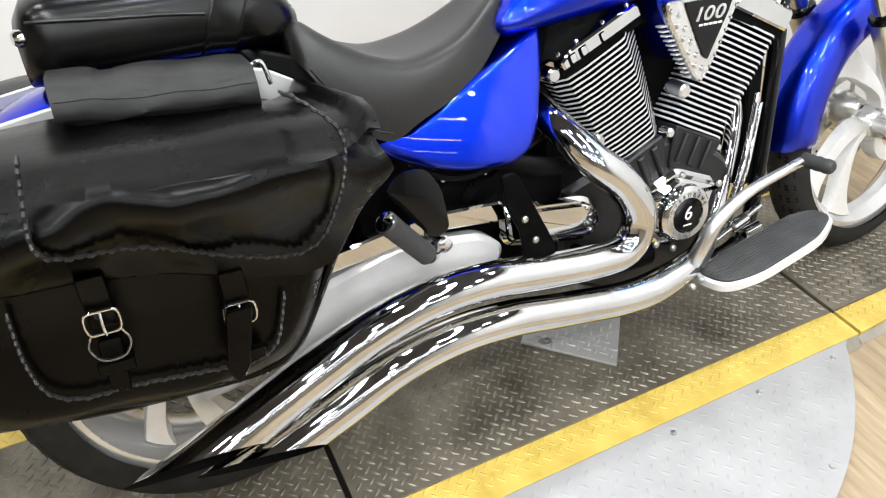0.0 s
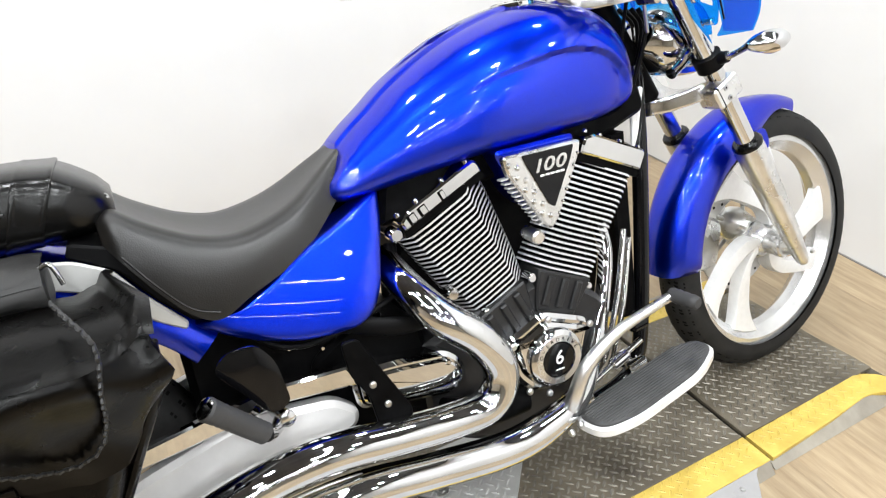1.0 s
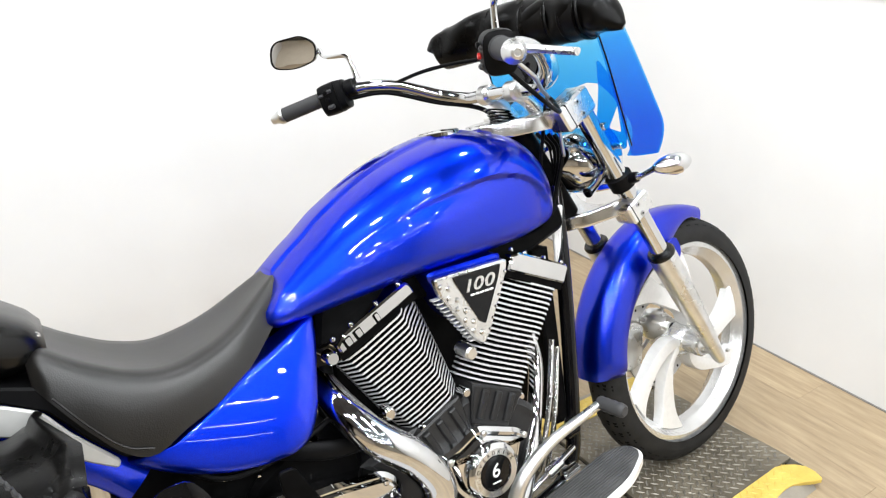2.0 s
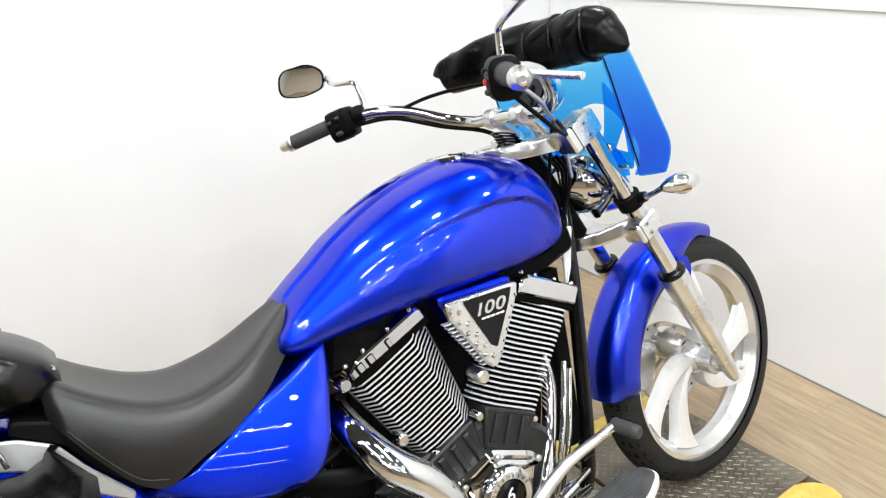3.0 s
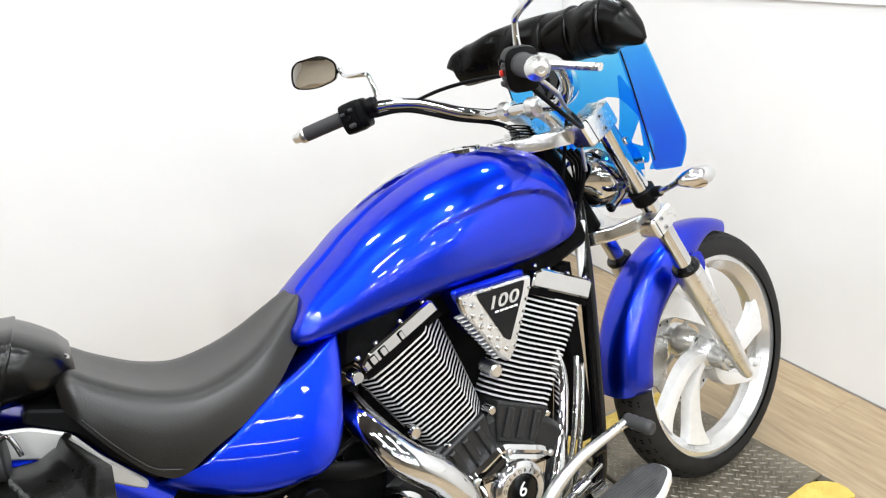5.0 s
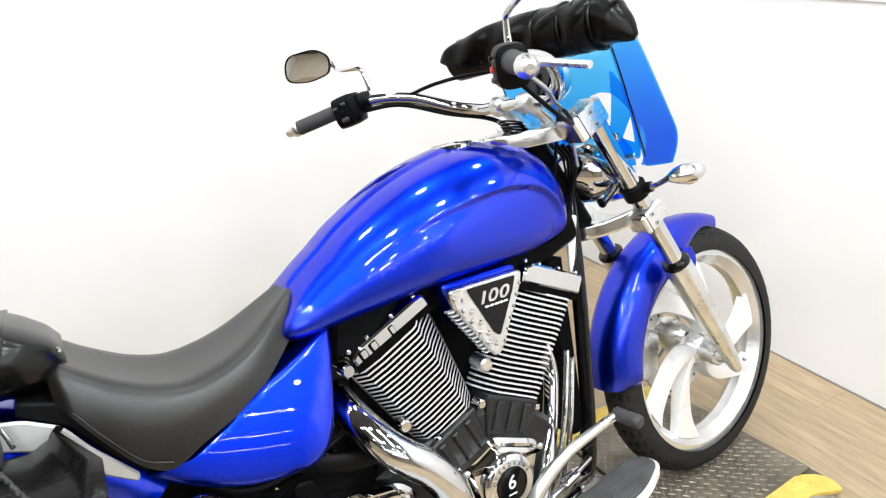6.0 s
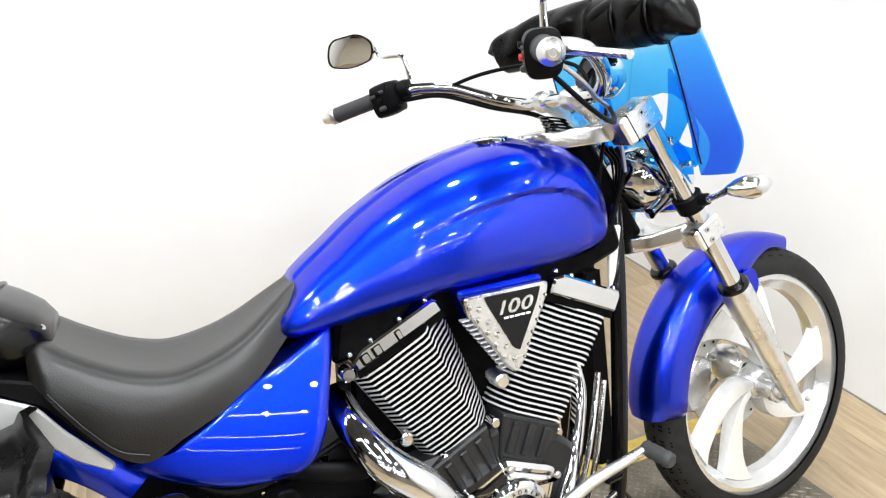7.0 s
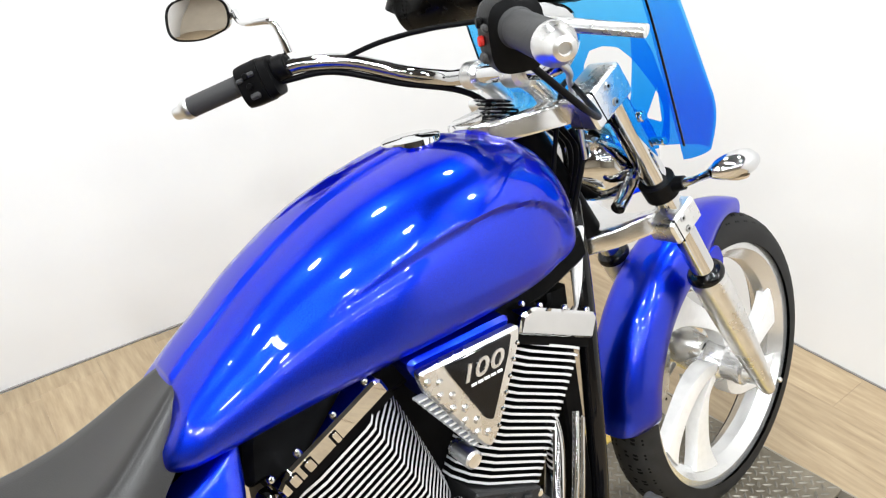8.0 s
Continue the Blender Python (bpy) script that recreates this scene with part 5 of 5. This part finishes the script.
part("peg_mount", joined(rod((0.318, -0.140, 0.456), (0.330, -0.186, 0.456), 0.013), bolt((0.330, -0.184, 0.456), 0.015, 0.010), sweep([(0.325, -0.165, 0.452), (0.305, -0.195, 0.446), (0.291, -0.211, 0.454)], [0.012, 0.011, 0.013], 12, 4)), CHROME, bike, "chrome peg mount bolt")
HP = rounded([(0.235, 0.575), (0.262, 0.600), (0.310, 0.600), (0.335, 0.560), (0.345, 0.480), (0.310, 0.470), (0.275, 0.520)], 0.018)
part("heel_plate", pillow(HP, -0.186, 0.004, 0.004), GLOSS, bike, "gloss black passenger heel plate")

# ---- tinted shield ----
def shield_at(u, z):
    """Across from u = -1 (right) to 1 (left), at the height z."""
    lean_back = (0.50 - 0.25 * u * u) * (z - 1.00) + 0.35 * max(0, z - 1.15) ** 2
    y = 0.205 * math.sin(u * 1.35) / math.sin(1.35) * (1 - 0.10 * smooth(1.1, 1.5, z))
    x = 1.549 - 0.247 * abs(u) ** 2.2 - lean_back
    x -= 11.0 * max(0.0, 1.005 - z) ** 2 * (1 - u * u)
    return Vector((x, y, z))


verts, faces, grid = [], [], {}
NU, NZ = 81, 45
for i in range(NU):
    u = -1 + 2 * i / (NU - 1)
    edge = abs(u)
    low = max(0.936 - 0.030 * (1 - edge) ** 0.7, float(np.interp(abs(u - 0.33), [0, 0.10, 0.17, 0.22, 0.26, 0.32, 0.40], [1.098, 1.092, 1.065, 1.02, 0.98, 0.94, 0.90])))
    high = 1.475 - 0.275 * smooth(0.42, 0.96, edge)
    for j in range(NZ):
        z = low + (high - low) * j / (NZ - 1)
        grid[i, j] = len(verts)
        verts.append(shield_at(u, z))
k = len(verts)
back = []
for i in range(NU):
    u = -1 + 2 * i / (NU - 1)
    for j in range(NZ):
        p = verts[grid[i, j]]
        back.append(Vector((p.x - 0.004, p.y * 0.985, p.z)))
for i in range(NU - 1):
    for j in range(NZ - 1):
        a, b, c, e = grid[i, j], grid[i + 1, j], grid[i + 1, j + 1], grid[i, j + 1]
        faces += [(a, b, c, e), (e + k, c + k, b + k, a + k)]
rim = [(grid[i, 0], grid[i + 1, 0]) for i in range(NU - 1)] + [(grid[i + 1, NZ - 1], grid[i, NZ - 1]) for i in range(NU - 1)] + [(grid[0, j + 1], grid[0, j]) for j in range(NZ - 1)] + [(grid[NU - 1, j], grid[NU - 1, j + 1]) for j in range(NZ - 1)]
faces += [(a, a + k, b + k, b) for a, b in rim]
shield = part("windshield", ([tuple(v) for v in verts] + [tuple(v) for v in back], faces), SHIELD, bike, "blue tinted acrylic windshield, clear towards its top")
shield.visible_shadow = False
for s in (-1, 1):
    out_line = [(1.325, 1.150), (1.356, 1.100), (1.382, 1.015), (1.375, 0.940), (1.328, 0.955), (1.296, 0.995), (1.314, 1.035), (1.323, 1.085)]
    hole = [(1.364, 1.045), (1.368, 0.980), (1.336, 0.995)]
    o, h = rounded(out_line, 0.012, 3), rounded(hole, 0.006, 5)
    bm = bmesh.new()
    yy = lambda x: s * (0.112 + 0.25 * max(0, x - 1.32))
    def loop_of(line, dy):
        vs = [bm.verts.new((x, yy(x) + dy, z)) for x, z in line]
        return [bm.edges.new((vs[i], vs[(i + 1) % len(vs)])) for i in range(len(vs))]
    edges = loop_of(o, 0) + loop_of(h, 0)
    bmesh.ops.triangle_fill(bm, edges=edges, use_beauty=True, use_dissolve=False)
    made = bmesh.ops.extrude_face_region(bm, geom=bm.faces[:])
    bmesh.ops.translate(bm, verts=[g for g in made["geom"] if isinstance(g, bmesh.types.BMVert)], vec=(0, 0.004 * s, 0))
    bm.verts.index_update()
    mesh = ([tuple(v.co) for v in bm.verts], [tuple(v.index for v in f.verts) for f in bm.faces])
    bm.free()
    wing = part("side_wing", mesh, SHIELD, shield, "blue acrylic side wing with a triangular cut-out")
    wing.visible_shadow = False
    part("wing_knob", rod((1.312, s * 0.105, 1.003), (1.312, s * 0.136, 1.003), 0.009), CHROME, shield, "chrome mounting knob")
    part("wing_knob", rod((1.352, s * 0.112, 0.953), (1.352, s * 0.140, 0.953), 0.007), CHROME, shield, "chrome mounting knob")
    part("edge_trim", sweep([shield_at(s * 1.0, z) + Vector((0, 0.001 * s, 0)) for z in (0.958, 0.98, 1.02, 1.08, 1.14, 1.19)], 0.0019, 8, 5), GLOSS, shield, "dark rubber edge")

# ---- bags ----
def stitched(name, line, parent, r=0.0034, pitch=0.012):
    """Lacing: short twisted stitches along a line."""
    p = glide(line, 14)
    dist = np.r_[0, np.cumsum(np.linalg.norm(np.diff(p, axis=0), axis=1))]
    meshes = []
    for k in range(int(dist[-1] / pitch)):
        a, b = (np.array([np.interp(d, dist, p[:, c]) for c in range(3)]) for d in (k * pitch, (k + 1.25) * pitch))
        lift = np.array([0, -0.0018 if k % 2 else -0.0012, 0.0011 if k % 2 else -0.0011])
        mid = (a + b) / 2 + np.array([0, -0.0030, 0])
        meshes.append(sweep([a + lift * 0.3, mid + lift, b - lift * 0.3], [r * 0.6, r, r * 0.6], 6, 2))
    return part(name, view_fitted(joined(*meshes)), THREAD, parent, "grey twisted leather lacing", kind="stuff")


def buckle(x, z, y, parent, hang):
    ring = rounded([(-0.019, -0.015), (0.019, -0.015), (0.022, 0.0), (0.020, 0.017), (-0.020, 0.017), (-0.022, 0.0)], 0.010, 4)
    b = part("buckle", view_fitted(sweep([(x + p, y - 0.006, z + q) for p, q in ring] + [(x + ring[0][0], y - 0.006, z + ring[0][1])], 0.0028, 10, 2)), CHROME, parent, "chrome roller buckle")
    part("prong", view_fitted(sweep([(x, y - 0.004, z + 0.018), (x, y - 0.012, z), (x, y - 0.007, z - 0.018)], 0.0022, 8, 4)), CHROME, b)
    part("keeper", view_fitted(sweep([(x - 0.019, y - 0.004, z - 0.016), (x - 0.025, y - 0.005, z - 0.034), (x - 0.013, y - 0.006, z - 0.053), (x + 0.013, y - 0.006, z - 0.053), (x + 0.025, y - 0.005, z - 0.034), (x + 0.019, y - 0.004, z - 0.016)], 0.0026, 10, 5)), CHROME, b, "chrome strap ring") if hang else None
    return b


def view_fitted(mesh):
    """Draws the bag out towards the camera's start point, narrowing to fit its view."""
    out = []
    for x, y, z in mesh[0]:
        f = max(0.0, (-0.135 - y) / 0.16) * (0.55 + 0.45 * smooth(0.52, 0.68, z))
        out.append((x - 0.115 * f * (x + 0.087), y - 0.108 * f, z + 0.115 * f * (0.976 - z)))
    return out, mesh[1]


def saddlebag(side):
    bag = thing("saddlebag", BIKE, "black leather saddlebag with laced edges and two buckled straps", "saddlebag", "pair of saddlebags")
    s = side
    # outline of the body, rear to front
    out = rounded([(-0.440, 0.725), (-0.200, 0.737), (0.060, 0.727), (0.130, 0.712), (0.150, 0.670), (0.148, 0.620), (0.122, 0.540), (0.085, 0.455), (0.040, 0.385), (-0.030, 0.358), (-0.230, 0.372), (-0.400, 0.402), (-0.440, 0.480)], 0.045, 5)
    cx, cz = -0.10, 0.57
    fine = []
    for a, b in zip(out, out[1:] + out[:1]):
        n = max(1, int(math.dist(a, b) / 0.012))
        fine += [(a[0] + (b[0] - a[0]) * q / n, a[1] + (b[1] - a[1]) * q / n) for q in range(n)]
    out = fine
    rings = []
    for k, y in ((0.93, -0.138), (0.985, -0.142), (1.0, -0.160), (1.0, -0.240), (0.985, -0.258), (0.945, -0.272), (0.88, -0.281), *[(0.85 - 0.05 * q, -0.284 - 0.0004 * q) for q in range(14)]):
        rings.append([(cx + (x - cx) * k, y, cz + (z - cz) * k + 0.004 * math.sin(x * 31 + y * 60)) for x, z in out])
    mesh = view_fitted(loft(rings))
    part("body", mesh if s < 0 else flipped(mesh), LEATHER, bag, "black leather bag body", 60)
    def bulge(x, z):
        """How far the sagging fold of the flap stands out."""
        ridge = float(np.interp(x, [-0.40, -0.30, -0.22, -0.185, -0.15, -0.115, -0.08, -0.03, 0.03, 0.14], [0.655, 0.662, 0.682, 0.700, 0.708, 0.696, 0.680, 0.676, 0.684, 0.694]))
        return 0.030 * math.exp(-(((z - ridge) / (0.050 if z > ridge else 0.055)) ** 2)) * (0.4 + 0.6 * smooth(-0.45, -0.2, x)) * smooth(0.20, 0.10, x)
    # flap over the top and the upper front, rumpled
    rows = []
    for i in range(121):
        x = -0.452 + (0.210 + 0.452) * i / 120
        t = i / 120
        low = float(np.interp(x, [-0.452, -0.40, -0.30, -0.25, -0.13, 0.0, 0.06, 0.11, 0.15, 0.20, 0.232], [0.62, 0.612, 0.606, 0.600, 0.585, 0.540, 0.524, 0.534, 0.572, 0.636, 0.680]))
        top = float(np.interp(x, [-0.452, -0.2, 0.06, 0.17, 0.192, 0.212], [0.764, 0.775, 0.762, 0.754, 0.772, 0.766]))
        curl = smooth(0.11, 0.205, x)
        sag = 0.010 * math.sin(x * 17 + 0.6) + 0.006 * math.sin(x * 41)
        slump = smooth(-0.10, 0.05, x) * smooth(0.17, 0.10, x)
        row = [(x, -0.135, top - 0.004 - 0.016 * slump), (x, -0.165, top + 0.002 - 0.012 * slump), (x, -0.205, top - 0.006 - 0.006 * slump + 0.3 * sag), (x, -0.245, top - 0.020 + 0.3 * sag), (x, -0.279, top - 0.034), (x, -0.294, top - 0.056)]
        n = 34
        for j in range(1, n + 1):
            f = j / n
            z = top - 0.058 + (low - top + 0.058) * f
            fold = bulge(x, z)
            dent = 0.003 * math.exp(-(((z - (0.635 + 0.020 * math.sin(x * 15 + 1.2))) / 0.025) ** 2))
            ripple = 0.0025 * math.sin(x * 60 + z * 40) * f
            row.append((x + 0.004 * math.sin(z * 50) + curl * 0.008 * math.sin(z * 50 + 1.0), curl * (0.007 * math.sin(z * 44 + 2.2) + 0.006) - 0.295 - 0.006 * math.sin(math.pi * f) - fold + dent - ripple, z))
        row = [(px - max(0.0, px - 0.075) * 0.50 * smooth(-0.262, -0.160, py), py, pz) for px, py, pz in row]
        inner = [(p[0], p[1] + (0.003 if k > 4 else 0.0), p[2] - (0.003 if k <= 4 else 0.0)) for k, p in enumerate(row)]
        rows.append(row + list(reversed(inner)))
    mesh = view_fitted(loft(rows))
    flap = part("flap", mesh if s < 0 else flipped(mesh), LEATHER, bag, "rumpled black leather flap", 60)
    if s > 0:
        return bag
    # a flared front corner of the flap
    laced = [(-0.228, -0.298, 0.770), (-0.238, -0.300, 0.70), (-0.238, -0.300, 0.664), (-0.215, -0.300, 0.645), (-0.13, -0.300, 0.632), (-0.03, -0.300, 0.590), (0.045, -0.301, 0.567), (0.090, -0.301, 0.574), (0.118, -0.300, 0.610), (0.138, -0.299, 0.670), (0.145, -0.297, 0.725), (0.110, -0.275, 0.764), (0.085, -0.240, 0.778)]
    stitched("flap_lacing", [(x, (y - 0.004 - bulge(x, z)) if z < 0.74 else y - 0.004, z) for x, y, z in laced], flap)
    stitched("lower_lacing", [(-0.300, -0.292, 0.580), (-0.302, -0.292, 0.510), (-0.290, -0.292, 0.456), (-0.255, -0.292, 0.434), (-0.19, -0.291, 0.430), (-0.10, -0.291, 0.418), (-0.03, -0.291, 0.410), (0.005, -0.290, 0.425), (0.022, -0.290, 0.465), (0.035, -0.290, 0.512)], bag)
    part("welt", view_fitted(sweep([(x, -0.246, z) for x, z in [(0.190, 0.680), (0.180, 0.620), (0.131, 0.538), (0.084, 0.453), (0.036, 0.384), (-0.03, 0.362), (-0.23, 0.376), (-0.40, 0.406)]], 0.010, 10, 6)), LEATHER, bag, "rolled leather welt along the bottom")
    for x, z, hang in ((-0.200, 0.541, True), (-0.033, 0.499, False)):
        strap = part("strap", view_fitted(slab(rounded([(x - 0.017, z + 0.062), (x + 0.017, z + 0.062), (x + 0.017, z - 0.01), (x - 0.017, z - 0.01)], 0.004), -0.302, -0.294, 0.0015)), LEATHER, bag, "black leather closing strap")
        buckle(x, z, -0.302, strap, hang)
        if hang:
            part("strap_tail", view_fitted(slab(rounded([(x - 0.016, z - 0.030), (x + 0.014, z - 0.030), (x + 0.006, z - 0.115), (x - 0.018, z - 0.110)], 0.006), -0.298, -0.292, 0.0015)), LEATHER, strap)
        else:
            part("strap_tail", view_fitted(slab(rounded([(x - 0.020, z + 0.012), (x + 0.017, z + 0.012), (x - 0.004, z - 0.080), (x - 0.024, z - 0.104), (x - 0.036, z - 0.078)], 0.005), -0.318, -0.310, 0.0015)), LEATHER, strap, "pointed strap end hanging loose")
        part("strap_loop", view_fitted(slab(rounded([(x - 0.024, z - 0.060), (x + 0.022, z - 0.060), (x + 0.022, z - 0.078), (x - 0.024, z - 0.078)], 0.003), -0.308, -0.292, 0.0015)), LEATHER, strap)
    return bag


saddlebag(-1)
saddlebag(1)

# small pouch lying on the bag
pouch = thing("pouch", BIKE, "small soft black leather roll pouch lying on the saddlebag", "pouch")
rings = []
for k in range(31):
    t = k / 30
    x = -0.185 + 0.250 * t
    e = min(1, min(t, 1 - t) / 0.04)
    h = 0.030 * (0.75 + 0.25 * e) + 0.003 * math.sin(x * 38)
    c = 0.803 - 0.022 * t + 0.002 * math.sin(x * 50)
    rings.append([(x, -0.195 + 0.050 * (0.85 + 0.15 * e) * math.copysign(abs(math.sin(a)) ** 0.7, math.sin(a)), c + h * math.copysign(abs(math.cos(a)) ** 0.6, math.cos(a))) for a in (2 * math.pi * j / 24 for j in range(24))])
part("body", loft(rings), POUCHSKIN, pouch, sharp=50)
FLAP = ((-0.150, 0.034), (-0.175, 0.037), (-0.20, 0.036), (-0.222, 0.034), (-0.236, 0.028), (-0.2445, 0.018), (-0.249, 0.008), (-0.251, -0.006), (-0.2505, -0.014))


def flap_line(x, t, inner):
    """One soft, creased cross-section of the pouch flap."""
    c = 0.803 - 0.020 * t
    out = []
    for n, (y, z) in enumerate(FLAP):
        fold = 0.0032 * math.sin(x * 47 + 0.9 * n) * math.sin(x * 21 + 0.4) - 0.006 * math.exp(-((x + 0.118) / 0.010) ** 2) * (1 if n < 5 else 0.3)
        fold -= 0.0022 * math.exp(-((n - 5.2) / 0.5) ** 2)
        out.append((x, y + (0.003 if inner else 0) - 0.4 * fold, c + z + fold - (0.003 if inner else 0)))
    return out


part("flap", loft([flap_line(-0.184 + 0.247 * k / 36, k / 36, False) + flap_line(-0.184 + 0.247 * k / 36, k / 36, True)[::-1] for k in range(37)]), POUCHSKIN, pouch, "folded creased pouch flap", 50)
part("seam", sweep([(p[0], p[1] - 0.0004, p[2] + 0.0004) for p in (flap_line(-0.180 + 0.239 * k / 24, k / 24, False)[6] for k in range(25))], 0.0009, 6, 3), THREAD, pouch, "dark stitched seam")
part("hook", sweep([(0.062, -0.225, 0.812), (0.074, -0.228, 0.816), (0.080, -0.228, 0.804), (0.084, -0.226, 0.784)], 0.0035, 10, 4), CHROME, pouch, "chrome snap hook")

# rolled bag tied to the shield
roll = thing("windshield_bag", BIKE, "black leather roll bag strapped across the windshield", "bag")
AXL = [(1.162, 0.256, 1.226), (1.167, 0.245, 1.229), (1.202, 0.17, 1.242), (1.240, 0.08, 1.250), (1.268, 0.0, 1.248), (1.288, -0.08, 1.250), (1.300, -0.14, 1.247), (1.306, -0.172, 1.232), (1.312, -0.200, 1.212), (1.316, -0.212, 1.203)]
mesh = sweep(AXL, [0.034, 0.046, 0.052, 0.053, 0.055, 0.057, 0.054, 0.042, 0.020, 0.007], 28, 8)
verts = [(x + 0.004 * math.sin(y * 70 + z * 40) - 0.003 * math.sin(z * 90), y, z + 0.0045 * math.sin(y * 45 + x * 60) - 0.10 * max(0, 1.215 - z) * math.sin(y * 22)) for x, y, z in mesh[0]]
part("body", (verts, mesh[1]), LEATHER, roll, "creased black leather roll", 50)
for y0, y1 in ((-0.055, 0.015), (-0.135, -0.085)):
    seg = [p for p in glide(AXL, 12) if y0 < p[1] < y1]
    part("strap", sweep([tuple(p) for p in seg], [0.0575] * len(seg), 28, 1, True), LEATHER, roll, "wide leather strap round the roll")
for y in (0.006, -0.047, -0.094, -0.126, 0.100, 0.225):
    c = min(glide(AXL, 12), key=lambda p: abs(p[1] - y))
    r = 0.0590 if y < 0.05 else 0.0535 if y < 0.2 else 0.0485
    dashes = []
    for k in range(40):
        ends = []
        for a in (2 * math.pi * (k + 0.1) / 40, 2 * math.pi * (k + 0.6) / 40):
            u, v = Vector((0, 0, 1)), Vector((0.95, 0.3, 0))
            ends.append(Vector(c[:3]) + (u * math.cos(a) + v * math.sin(a)) * r)
        dashes.append(sweep(ends, 0.0011, 5, 1))
    part("stitching", joined(*dashes), LEATHER, roll, "dark stitches along the strap's edge", kind="stuff")
for y in (0.014, -0.055, -0.086, -0.134):
    c = min(glide(AXL, 12), key=lambda p: abs(p[1] - y))
    part("seam", lathe([(0.0565, -0.003), (0.0595, 0.0), (0.0565, 0.003)], tuple(c), (0.3, -1, 0.02), 28), LEATHER, roll, "raised seam")

# ---- floor planks ----
random.seed(7)
meshes = {}


def plank(length):
    if length not in meshes:
        m = block(-0.0888, 0.0888, -length / 2 + 0.0002, length / 2 - 0.0002, -0.006, 0.0, 0.0004)
        data = bpy.data.meshes.new("plank")
        data.from_pydata(m[0], [], m[1])
        data.materials.append(FLOORWOOD)
        meshes[length] = data
    return meshes[length]


for i in range(22):
    x = WX - 0.094 - 0.178 * i
    y = WY - 0.010 - random.uniform(0, 1.1)
    while y > -2.6:
        length = 1.2
        ob = new("plank", plank(length))
        ob.parent = floor
        ob.matrix_world = pose(x, y - length / 2 + 0.0, FLOOR)
        y -= length
    # first piece against the wall
    top = max(o.location.y for o in floor.children if abs(o.location.x - x) < 0.01) + 0.6
    rest = round(WY - 0.010 - top, 2)
    if rest > 0.02:
        ob = new("plank", plank(rest))
        ob.parent = floor
        ob.matrix_world = pose(x, top + rest / 2, FLOOR)
